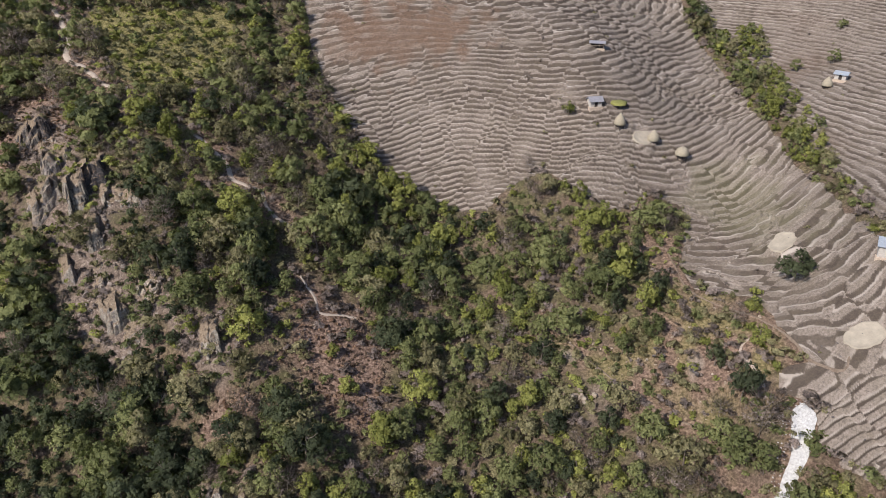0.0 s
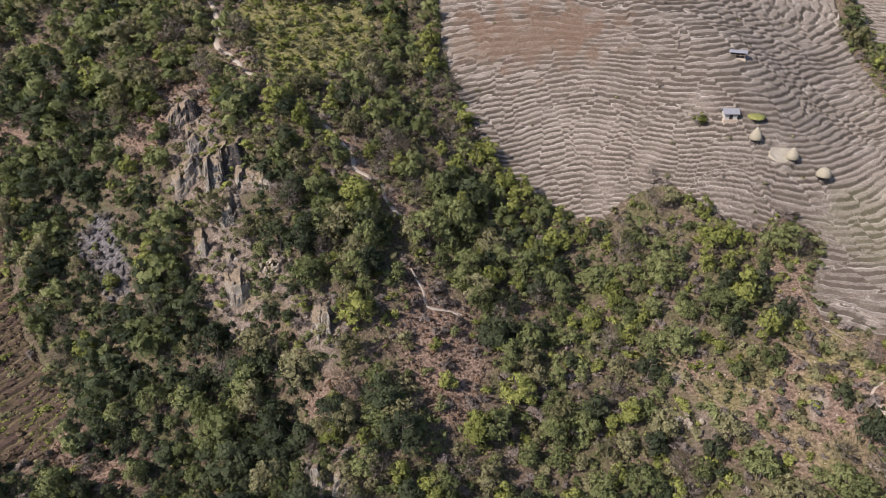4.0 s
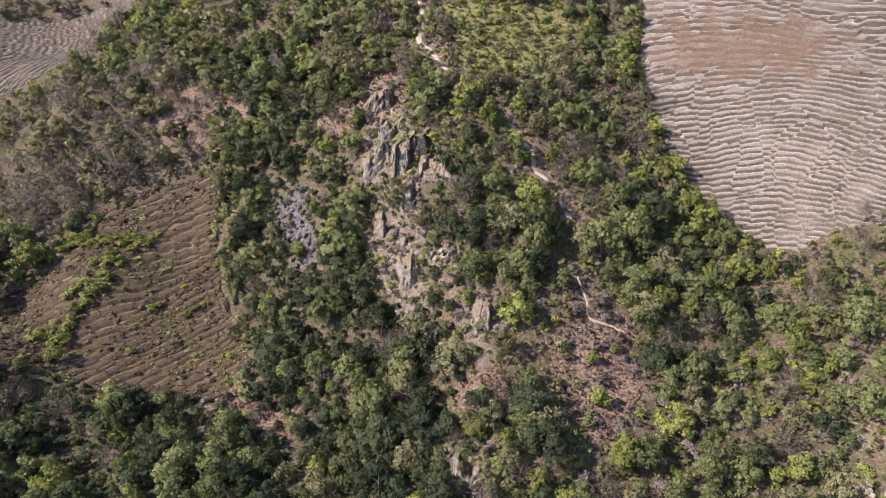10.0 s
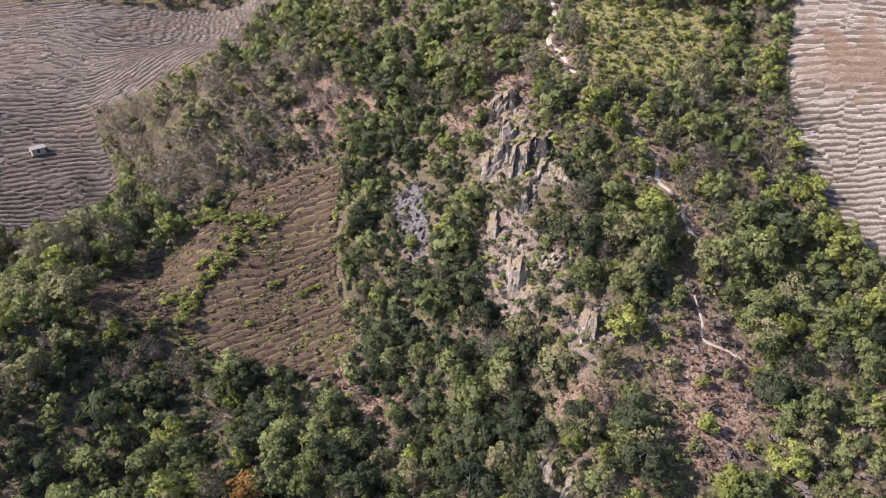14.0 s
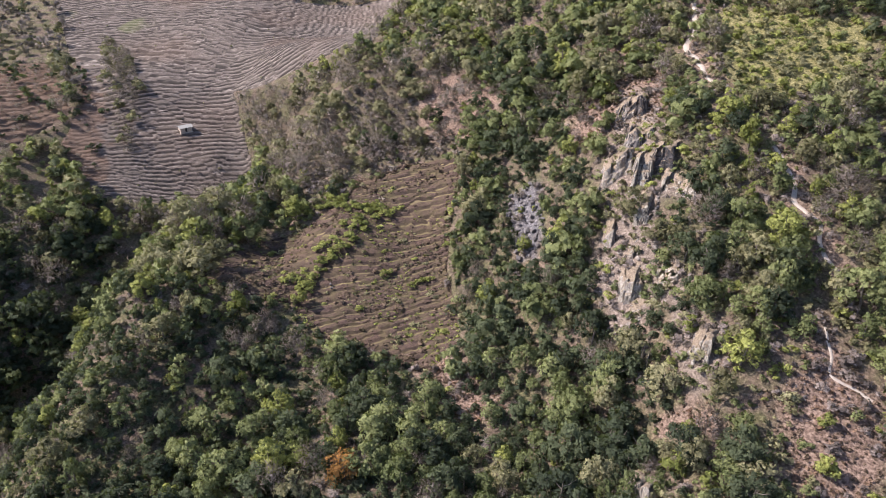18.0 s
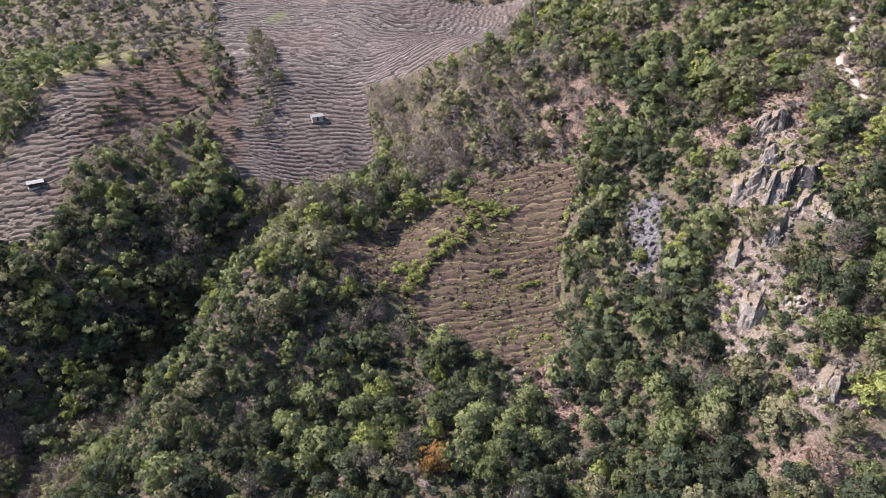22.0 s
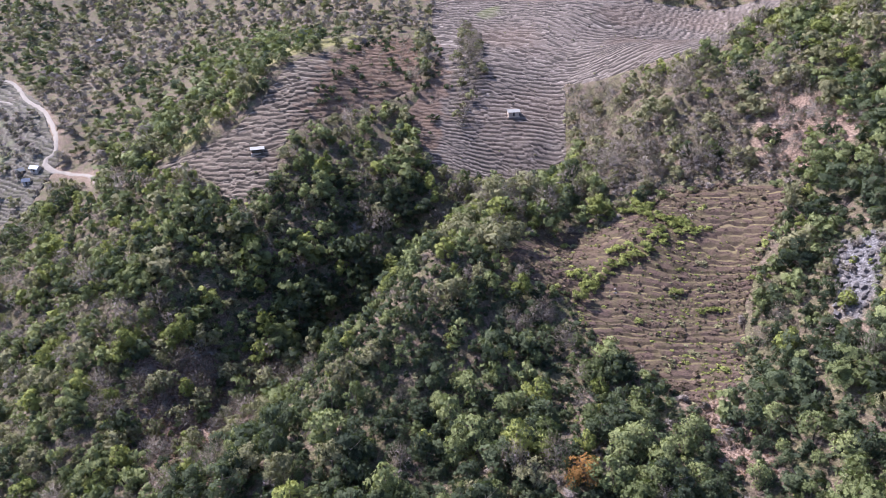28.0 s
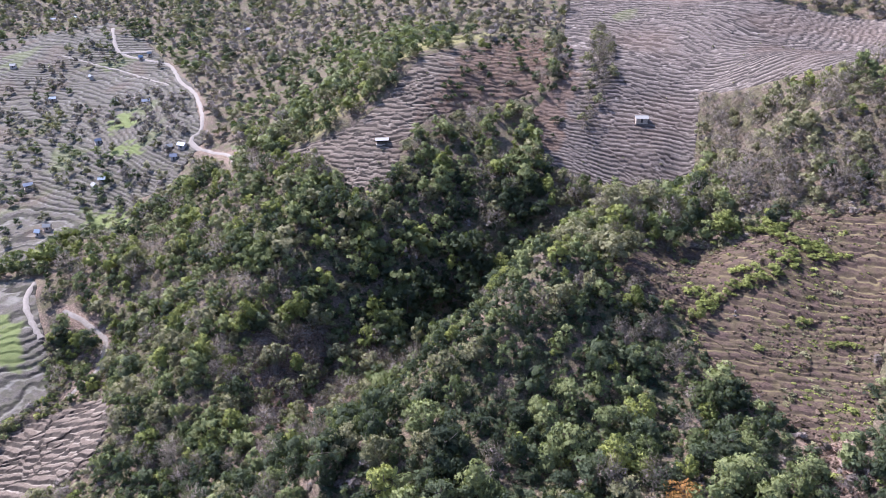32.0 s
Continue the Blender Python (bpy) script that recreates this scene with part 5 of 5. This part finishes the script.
def rock_mesh(rng, size, cuts=14, mat=None, name="rock"):
    """A broken, angular block."""
    bm = bmesh.new()
    for _ in range(cuts):
        d = Vector(rng.normal(size=3)).normalized()
        m = max(abs(d.x), abs(d.y), abs(d.z))
        q = d / m * rng.uniform(0.75, 1.0) if rng.uniform() < 0.7 else d * rng.uniform(0.85, 1.1)
        bm.verts.new((q.x * size[0] / 2, q.y * size[1] / 2, q.z * size[2] / 2))
    r = bmesh.ops.convex_hull(bm, input=bm.verts)
    loose = [v for v in bm.verts if not v.link_faces]
    if loose:
        bmesh.ops.delete(bm, geom=loose, context="VERTS")
    return bm_mesh(name, bm, mat)


ROCKS = {}


def rocks_of(mat):
    if mat.name not in ROCKS:
        rng = np.random.default_rng(len(ROCKS) + 90)
        ROCKS[mat.name] = [rock_mesh(rng, (1, rng.uniform(0.7, 1.0), rng.uniform(0.55, 0.9)), int(rng.integers(12, 22)), mat) for _ in range(10)]
    return ROCKS[mat.name]


def outcrop(label, mat, x, y, along, across, tall, count, turn, seed, steep=0.5, proud=0.0, name="rock_outcrop"):
    """A face of broken blocks that rises out of the slope. turn: the way the face looks, degrees from +y to the left."""
    rng = np.random.default_rng(seed)
    root = tagged(new(name), label, "rock")
    z0 = foot(x, y)
    a = radians(turn)
    out, side = np.array([-math.sin(a), math.cos(a)]), np.array([math.cos(a), math.sin(a)])
    for k in range(count):
        u, v = rng.uniform(-0.5, 0.5), rng.uniform(0, 1)
        s = rng.uniform(0.5, 1.0) ** 1.5 * min(along, tall) * 0.42
        p = np.array([x, y]) + side * u * along * (1 - 0.4 * v) - out * (v * across) + out * proud
        z = foot(*p) + rng.uniform(-0.1, 0.25) * s
        if steep:
            z = max(z, z0 + v * tall * steep)
            z = min(z, foot(*p) + 0.35 * tall)
        ob = part("block", rocks_of(mat)[int(rng.integers(10))], root)
        ob.matrix_local = Matrix.Translation((p[0] - x, p[1] - y, z - z0)) @ Euler((rng.normal() * 0.25, rng.normal() * 0.25, rng.uniform(0, 6.28))).to_matrix().to_4x4() @ Matrix.Diagonal((s * rng.uniform(0.8, 1.5), s * rng.uniform(0.6, 1.0), s * rng.uniform(0.7, 1.6), 1))
    root.location = (x, y, z0)
    return root


def cliff_material():
    """Layered rock: cream and rust streaks down the faces, black stains and painted shade in the clefts, dry soil and
    grass on the ledges.
    """
    m, nd, lk, b = material("layered_cliff_rock", 0.92, 0.2)
    geo, mapping = nd.new("ShaderNodeNewGeometry"), nd.new("ShaderNodeMapping")
    mapping.inputs["Scale"].default_value = (1.0, 1.0, 0.16)
    lk.new(geo.outputs["Position"], mapping.inputs["Vector"])
    broken = noise_node(m, 0.9, 9, 0.75, None, 1.2)
    streaks = noise_node(m, 1.5, 6, 0.7, mapping.outputs[0], 0.4)
    grey = ramp(m, broken, [(0.3, (0.09, 0.074, 0.064)), (0.5, (0.25, 0.207, 0.18)), (0.7, (0.42, 0.36, 0.31))])
    cream = ramp(m, broken, [(0.28, (0.13, 0.105, 0.08)), (0.5, (0.37, 0.315, 0.245)), (0.72, (0.60, 0.53, 0.43))])
    black = ramp(m, broken, [(0.3, (0.022, 0.02, 0.02)), (0.55, (0.075, 0.066, 0.062)), (0.75, (0.24, 0.21, 0.185))])
    rock = blend(m, ramp(m, maths(m, "ADD", streaks, maths(m, "MULTIPLY", attribute(m, "pale"), 0.3)), [(0.50, (0, 0, 0)), (0.58, (1, 1, 1))]), grey, cream)
    # black stains, spread further where a face has shade painted into its clefts
    rock = blend(m, ramp(m, maths(m, "ADD", noise_node(m, 1.1, 6, 0.75, mapping.outputs[0], 0.6), maths(m, "MULTIPLY", attribute(m, "cleft_shade"), 0.4)), [(0.58, (0, 0, 0)), (0.65, (1, 1, 1))]), rock, black)
    rust = maths(m, "MULTIPLY", ramp(m, noise_node(m, 0.7, 5, 0.7), [(0.52, (0, 0, 0)), (0.68, (1, 1, 1))]), 0.6)
    rock = blend(m, rust, rock, (0.34, 0.225, 0.14))
    soil = ramp(m, noise_node(m, 1.9, 7, 0.75), [(0.3, (0.12, 0.085, 0.055)), (0.5, (0.27, 0.20, 0.135)), (0.7, (0.40, 0.31, 0.20))])
    ledge = ramp(m, maths(m, "ADD", attribute(m, "ledge"), maths(m, "MULTIPLY", maths(m, "SUBTRACT", noise_node(m, 1.2, 6, 0.7), 0.5), 1.6)), [(0.45, (0, 0, 0)), (0.6, (1, 1, 1))])
    lk.new(blend(m, ledge, rock, soil), b.inputs["Base Color"])
    bumped(m, noise_node(m, 1.8, 9, 0.8, None, 1.0), 1.0, 0.7)
    return m


LAYERED_ROCK = cliff_material()


def cliff(label, faces, seed):
    """A cliff that breaks out of the slope as buttresses, clefts and ledges. faces: x, y at the foot, width, height,
    paleness, cleft darkness.
    """
    root = tagged(new("rock_cliff"), label, "cliff")
    for n, (fx, fy, wide, tall, pale, cleft_shade) in enumerate(faces):
        az0, r0 = math.atan2(-fx, fy), math.hypot(fx, fy)
        back = tall * 1.1 + 3.0
        az = np.arange(az0 - (wide * 0.5 + 1.2) / r0, az0 + (wide * 0.5 + 1.2) / r0, 0.11 / r0)
        r = np.r_[np.arange(r0 - 2.4, r0 + 3.2, 0.09), np.arange(r0 + 3.2, r0 + back + 1.5, 0.3)]
        rr, aa = np.meshgrid(r, az, indexing="ij")
        x, y = (-np.sin(aa) * rr).ravel(), (np.cos(aa) * rr).ravel()
        u = ((aa - az0) * r0).ravel()
        s = rr.ravel() - r0
        o = seed * 31.7 + n * 13.3
        blocks = np.floor((u + 0.25 * s) / 2.1 + 0.9 * vnoise(u, s * 0.3 + o, 1.7, 81))
        butt = 1.1 * vnoise(blocks * 3.7, u * 0 + o, 1.0, 82) + 0.9 * vnoise(u, s * 0.4 + o, 2.9, 83) + 0.3 * vnoise(u, s + o, 0.7, 84)
        side = 1 - (np.abs(u + 0.7 * vnoise(s, u * 0 + o, 1.4, 85)) / (wide * 0.5 + 0.2)) ** 6
        top = tall * side.clip(-0.4, 1) * (0.78 + 0.25 * vnoise(u, s * 0.3 + o, 2.6, 86) + 0.3 * vnoise(blocks * 2.1, u * 0 + o, 1.0, 87))
        f = ((s + butt + 0.6) / (1.2 + 0.16 * tall)).clip(0, 1)            # up the face, in three or four uneven ledges
        q = f * max(2.0, tall / 3.0) + 0.9 * vnoise(u, u * 0 + o, 2.6, 88) + 0.5 * vnoise(blocks * 1.3, u * 0 + o, 1.0, 91)
        k = np.floor(q)
        f = ((k + smooth(0.45, 1.0, q - k)) / max(2.0, tall / 3.0)).clip(0, 1)
        fall = ((s - 1.4) / back).clip(0, 1)
        up = top * f * (1 - fall) ** 1.2
        base = land([fx], [fy])[0]
        z = np.maximum(land(x, y), base - 1.0) * 0.6 + 0.4 * land(x, y) + roughness(x, y) * 0.6 + up - 0.55
        z = z + 0.2 * vnoise(x + z, y - z, 0.7, 89) + 0.4 * vnoise(x - z, y + z, 1.9, 90)
        me, used = sheet("face", np.stack([x - faces[0][0], y - faces[0][1], z], -1), len(az), len(r), LAYERED_ROCK, (up > 0.1) & (side > -0.35), False)
        flat = np.gradient(up.reshape(rr.shape), axis=0).ravel() / np.gradient(rr, axis=0).ravel()
        store(me, "ledge", (0.75 * smooth(0.5, 0.1, flat) * smooth(-0.6, 0.4, s))[used])
        store(me, "pale", np.full(len(used), pale))
        store(me, "cleft_shade", np.full(len(used), cleft_shade))
        part("face", me, root)
    root.location = (faces[0][0], faces[0][1], 0)
    return root


def build_cliffs():
    cliff("tall cliff face of cream pillars, dark clefts and layered grey ledges",
          [(-30.0, 172.0, 7.5, 7.5, 0.15, 0.0), (-22.6, 168.8, 4.6, 9.5, 1.3, 0.25), (-18.6, 173.0, 6.0, 6.5, 0.6, 0.8), (-27.0, 184.0, 7.0, 5.5, 0.1, 0.25),
           (-15.4, 167.5, 5.0, 4.0, 0.5, 0.1), (-10.9, 165.0, 5.0, 3.0, 0.4, 0.2), (-20.6, 160.4, 3.6, 5.0, 1.1, 0.2)], 1)
    cliff("violet-grey rock face over a dark hollow",
          [(-32.0, 195.6, 8.0, 6.5, 0.1, 0.4), (-29.4, 191.2, 5.0, 1.4, 0.8, 0.0)], 2)
    cliff("grey rock steps high on the spur",
          [(-50.2, 221.4, 4.1, 3.9, 0.0, 0.1), (-49.8, 226.3, 3.3, 3.5, 0.0, 0.1)], 3)
    cliff("dark rock ledge in the woods beside the spur",
          [(-48.0, 205.5, 4.2, 2.0, 0.0, 0.4), (-51.1, 200.4, 3.4, 1.6, 0.1, 0.2)], 4)
    cliff("smooth grey cliff foot under hanging trees",
          [(-5.8, 92.2, 3.6, 6.0, 0.3, 0.3), (-2.6, 91.0, 3.0, 4.4, 0.4, 0.2), (0.8, 89.6, 3.0, 3.0, 0.5, 0.0)], 5)
    cliff("narrow ochre rock cleft with a white streak",
          [(1.1, 123.1, 1.6, 4.6, 1.0, 0.2), (-1.0, 124.5, 2.4, 4.4, 0.3, 0.0), (-3.2, 129.9, 4.1, 1.5, 0.9, 0.0)], 6)
    cliff("grey slab wall with pale ledges on the spur",
          [(-17.9, 140.1, 5.0, 6.4, 0.3, 0.0), (-15.1, 135.4, 3.2, 2.8, 0.2, 0.0), (-17.8, 145.0, 2.6, 2.2, 0.3, 0.2), (-10.4, 142.2, 4.4, 5.0, 1.2, 0.0),
           (-10.7, 124.2, 1.9, 3.0, 0.2, 0.2), (-26.8, 155.6, 2.2, 4.2, 0.1, 0.0), (-20.5, 150.2, 2.6, 2.4, 0.3, 0.2)], 7)


def scree():
    rng = np.random.default_rng(71)
    x, y = scatter(rng, -64, -44, 152, 184, 1.25, lambda a, b: edge_distance(a, b, ROCK_SCREE) > -0.6)
    for a, b in zip(x[:170], y[:170]):
        s = 1.1 + 1.9 * rng.uniform() ** 2
        ob = tagged(new("boulder", rocks_of(GREY_ROCK)[int(rng.integers(10))]), "broken grey boulder lying in a scree chute", "boulder", "boulders of the scree")
        z = float(ground_height([a], [b])[0])
        ob.matrix_world = Matrix.Translation((a, b, z + 0.12 * s)) @ Euler((rng.normal() * 0.4, rng.normal() * 0.4, rng.uniform(0, 6.28))).to_matrix().to_4x4() @ Matrix.Diagonal((s, s * rng.uniform(0.7, 1), s * rng.uniform(0.6, 1), 1))


def stones(name, label, mat, outline, gap, low, high, share, seed, on_field=None):
    """Loose stones past counting."""
    rng = np.random.default_rng(seed)
    ox, oy = np.array(outline).T
    x, y = scatter(rng, ox.min() - 2, ox.max() + 2, oy.min() - 2, oy.max() + 2, gap, lambda a, b: (edge_distance(a, b, outline) > 0) & in_view(a, b) & (rng.uniform(0, 1, len(a)) < share * (1 + vnoise(a, b, 7, seed))))
    z = field_height(x, y, on_field, np.full(len(x), 5.0)) if on_field else ground_height(x, y)
    base = [np.array([v.co for v in me.vertices]) for me in rocks_of(mat)[:5]]
    tris = []
    for me in rocks_of(mat)[:5]:
        me.calc_loop_triangles()
        tris.append(np.array([t.vertices for t in me.loop_triangles]))
    vs, fs, n = [], [], 0
    for a, b, c in zip(x, y, z):
        k = int(rng.integers(5))
        s, t = rng.uniform(low, high), rng.uniform(0, 6.28)
        v = base[k] * (s, s * 0.8, s * 0.7)
        vs.append(np.stack([v[:, 0] * math.cos(t) - v[:, 1] * math.sin(t) + a, v[:, 0] * math.sin(t) + v[:, 1] * math.cos(t) + b, v[:, 2] + c + 0.1 * s], -1))
        fs.append(tris[k] + n)
        n += len(v)
    if vs:
        tagged(new(name, mesh_of(name, np.concatenate(vs), np.concatenate(fs), mat)), label, "stones", kind="stuff")


def pad(x, y, r, label):
    """A level clay floor, trodden smooth, with a raised rim."""
    rng = np.random.default_rng(int(x * 10))
    n, verts, faces = 28, [(0, 0, 0.10)], []
    edge = 1 + 0.16 * np.sin(np.arange(n) * 2 * math.pi / n * 2 + rng.uniform(0, 6)) + 0.05 * rng.normal(size=n)
    for ring, (f, z) in enumerate(((0.55, 0.10), (0.9, 0.09), (0.96, 0.22), (1.02, 0.18), (1.06, -0.5))):
        for k in range(n):
            a = 2 * math.pi * k / n
            verts.append((r * f * edge[k] * math.cos(a), r * f * edge[k] * math.sin(a), z))
    bm = bmesh.new()
    vs = [bm.verts.new(v) for v in verts]
    for k in range(n):
        bm.faces.new((vs[0], vs[1 + k], vs[1 + (k + 1) % n]))
        for ring in range(4):
            o = 1 + ring * n
            bm.faces.new((vs[o + k], vs[o + n + k], vs[o + n + (k + 1) % n], vs[o + (k + 1) % n]))
    ob = tagged(new("threshing_floor", bm_mesh("threshing_floor", bm, FLOOR_CLAY, False)), label, "threshing floor", kind="structure")
    g = 0.8
    dx = (foot(x + g, y) - foot(x - g, y)) / (2 * g)
    dy = (foot(x, y + g) - foot(x, y - g)) / (2 * g)
    n = Vector((-dx * 0.65, -dy * 0.65, 1)).normalized()
    ob.matrix_world = Matrix.Translation((x, y, foot(x, y) + 0.15)) @ n.to_track_quat("Z", "Y").to_matrix().to_4x4()
    return ob


def jeep(x, y, turn):
    root = tagged(new("jeep"), "dark jeep parked on the dirt road", "car")
    bm = bmesh.new()
    box(bm, -0.85, 0.85, -2.0, 2.0, 0.45, 1.05, 0.12)
    part("body", bm_mesh("body", bm, PAINT_DARK), root)
    bm = bmesh.new()
    box(bm, -0.78, 0.78, -1.75, 0.7, 1.03, 1.8, 0.14)
    cabin = part("cabin", bm_mesh("cabin", bm, PAINT_DARK), root)
    box_part("windscreen", cabin, WINDOW_GLASS, -0.65, 0.65, 0.68, 0.72, 1.15, 1.65)
    for s in (-1, 1):
        box_part("window", cabin, WINDOW_GLASS, s * 0.77 - 0.02, s * 0.77 + 0.02, -1.4, 0.4, 1.2, 1.62)
        for q in (-1.3, 1.3):
            v, f = limb([(s * 0.72, q, 0.38), (s * 0.95, q, 0.38)], [0.38, 0.38], 14)
            bm = bmesh.new()
            vs = [bm.verts.new(p) for p in v]
            for c in f:
                bm.faces.new([vs[i] for i in c])
            bm.faces.new(vs[:14][::-1])
            bm.faces.new(vs[14:])
            wheel = part("wheel", bm_mesh("wheel", bm, RUBBER), root)
    root.matrix_world = pose(x, y, foot(x, y) + 0.15, 0, 0, turn)
    return root


# the east field and the slope beyond
hut("field_hut", "open timber shed with a pale sheet roof on the terraces", 120.8, 169.6, -35, 3.9, 2.3, 1.9, METAL_ROOF, TIMBER, 0.35, True)
hut("field_hut", "small mud-walled hut under a grey-violet sheet roof", 107.4, 149.3, -12, 3.2, 2.6, 1.9, METAL_ROOF, PALE_WALL, 0.8)
hut("field_hut", "small hut with a pale blue sheet roof beside a haystack", 180.2, 134.1, -65, 3.0, 2.5, 1.8, BLUE_ROOF, PALE_WALL, 0.6)
hut("farmhouse", "farmhouse with a pale blue sheet roof by the dirt road", 127.5, 72.6, -52, 7.0, 4.4, 2.7, BLUE_ROOF, PALE_WALL, 0.9, False, None, 3)
haystack(110.9, 142.0, 1.55, 3.4, "tall cone of bleached straw on log legs", 1)
haystack(118.3, 136.7, 1.6, 3.2, "cone of bleached straw at the edge of a clay floor", 2)
haystack(174.1, 133.2, 1.45, 2.8, "short straw stack beside a hut", 3)
haystack(124.3, 131.7, 1.75, 2.6, "rounded thatch shelter open underneath on dark legs", 4, True)
for floor_x, floor_y, floor_r in FLOORS:
    pad(floor_x, floor_y, floor_r * 0.92, "pale level clay threshing floor among the terraces")
fodder = tagged(new("fodder_heap"), "flat heap of yellow-green cut fodder", "fodder")
fodder_v, fodder_f = lathe([(0.02, 0.3), (0.9, 0.28), (2.0, 0.16), (2.3, -0.5)], 16, np.random.default_rng(8), 0.1)
part("heap", mesh_of("heap", fodder_v, fodder_f, GREEN_STRAW, True), fodder)
fodder.matrix_world = pose(113.9, 147.4, foot(113.9, 147.4) + 0.2)

# huts across the ravine
hut("field_hut", "white-roofed hut alone on harvested terraces", -224.2, 211.4, 62, 5.0, 3.4, 2.3, WHITE_ROOF, MUD_WALL, 0.7)
hut("field_hut", "long white-roofed shelter on the spur's terraces", -262.3, 101.6, 68, 5.0, 3.0, 2.0, WHITE_ROOF, TIMBER, 0.4, True)

# the village in the valley
VILLAGE = [(-566, -9, 20, 6), (-545, -36, 75, 7), (-501, 3, 60, 6), (-482, 21, 85, 8), (-391, 31, 40, 8), (-397, 24, 100, 7), (-385, 25, 70, 6), (-402, -13, 80, 8), (-399, -18, 20, 6), (-424, -52, 95, 8),
           (-351, 10, 85, 6), (-371, -43, 70, 6), (-583, 113, 60, 7), (-577, 28, 90, 5), (-626, -62, 70, 7), (-732, -30, 60, 8), (-718, -12, 30, 7), (-580, 35, 80, 5), (-447, -12, 100, 6), (-366, -47, 50, 5)]
for house_n, (house_x, house_y, house_turn, house_w) in enumerate(VILLAGE):
    hut("village_house", ("village house with a grey slate roof and pale walls", "village house with a pale blue sheet roof", "village house with a bleached sheet roof")[house_n % 3],
        house_x, house_y, house_turn, house_w * 0.55, house_w * 0.38, 2.4, (SLATE_ROOF, BLUE_ROOF, WHITE_ROOF)[house_n % 3], (PALE_WALL, MUD_WALL)[house_n % 2], 1.0, False, None, 2)
jeep(-235.6, -22.2, 120)

# ways
for way_n, (way_name, way_line, way_width, way_mat, way_label) in enumerate((
        ("footpath_top", PATH_TOP, 1.9, DIRT, "pale worn footpath over the crest of the spur"), ("footpath_mid", PATH_MID, 1.5, DIRT, "narrow pale footpath winding down between trees"),
        ("footpath_knoll", PATH_KNOLL, 1.0, DIRT, "narrow pale footpath across a bare knoll"), ("footpath_east", PATH_EAST, 0.4, DULL_DIRT, "narrow footpath along the lower edge of the terraces"),
        ("footpath_bush", PATH_BUSH, 0.8, DIRT, "short pale footpath between bushes"), ("footpath_low", PATH_LOW, 0.45, DULL_DIRT, "brown footpath crossing the scrubby slope"),
        ("gravel_chute", CHUTE, 2.6, GRAVEL, "white chute of loose tipped gravel"), ("dirt_road_upper", ROAD_UPPER, 2.8, ROAD_DIRT, "pale dirt road winding through the valley"),
        ("dirt_road_lower", ROAD_LOWER, 2.8, ROAD_DIRT, "pale dirt road along the foot of the wood"), ("dirt_road_side", ROAD_SIDE, 2.2, ROAD_DIRT, "dirt track beside green terraces"),
        ("dirt_road_link", ROAD_LINK, 3.0, ROAD_DIRT, "short dirt track off the valley road"), ("footpath_far", PATH_FAR, 1.8, ROAD_DIRT, "thin track across the valley terraces"))):
    ribbon(way_name, way_line, way_width, way_mat, way_label, 0.45 if way_mat is GRAVEL else 0.12 if way_width < 1.2 else 0.2 if way_width < 3 else 0.45, way_n)

# rock
build_cliffs()
outcrop("ledges of grey rock below the cliff", WARM_ROCK, -21, 162, 9, 8, 3.2, 18, 160, 3, 0.2)
outcrop("broken brownish rock slabs among shrubs on the spur", WARM_ROCK, -21, 146, 11, 9, 3.0, 22, 170, 4, 0.15)
outcrop("small bright ochre and white rock outcrop", OCHRE_ROCK, -10, 142, 4.5, 3, 4, 14, 175, 5, 0.8)
outcrop("low cluster of violet-grey rocks on a bare knoll", GREY_ROCK, 18.4, 120, 5, 4, 3, 16, 180, 8, 0.5)
outcrop("pale crumbling rock scar in the scrub", OCHRE_ROCK, 69.9, 87, 4, 4, 4, 14, -140, 9, 0.7)
outcrop("pale boulder with a dark hollow in the scrub", GREY_ROCK, 91.0, 80.7, 3.5, 2, 2.5, 8, -140, 10, 0.6)
outcrop("scattered pale rocks on the scrubby slope", GREY_ROCK, 88.5, 87.0, 5, 4, 2, 10, -140, 11, 0.3)
outcrop("dark slab of rock at the edge of fallow terraces", GREY_ROCK, -102.9, 138.4, 3.5, 2, 2, 6, 140, 12, 0.5)
outcrop("reddish bare rock patch above fallow terraces", OCHRE_ROCK, -107, 176, 7, 3, 2, 12, 145, 15, 0.4)
outcrop("long rib of ledges down the spur", WARM_ROCK, -14, 152, 6, 6, 3.0, 14, 170, 16, 0.2)
outcrop("grey slab wall below the ledges", WARM_ROCK, -16, 132, 6, 5, 3.0, 12, 175, 17, 0.3)
scree()
stones("field_stones", "loose stones turned up on the terraces", GREY_ROCK, FIELD_EAST, 2.2, 0.25, 0.6, 0.3, 72, 1.15)
stones("scrub_stones", "loose pale stones on the scrubby slope", OCHRE_ROCK, BARE_SCRUB, 1.6, 0.3, 1.0, 0.4, 73)
stones("chute_gravel", "loose white gravel spilled beside the chute", GRAVEL, [(101, 61), (84.5, 51), (83, 54.5), (98, 66)], 0.45, 0.12, 0.45, 0.6, 75)
stones("cliff_rubble", "fallen rubble round the cliff", WARM_ROCK, ROCK_CLIFF, 1.5, 0.3, 0.9, 0.5, 74)
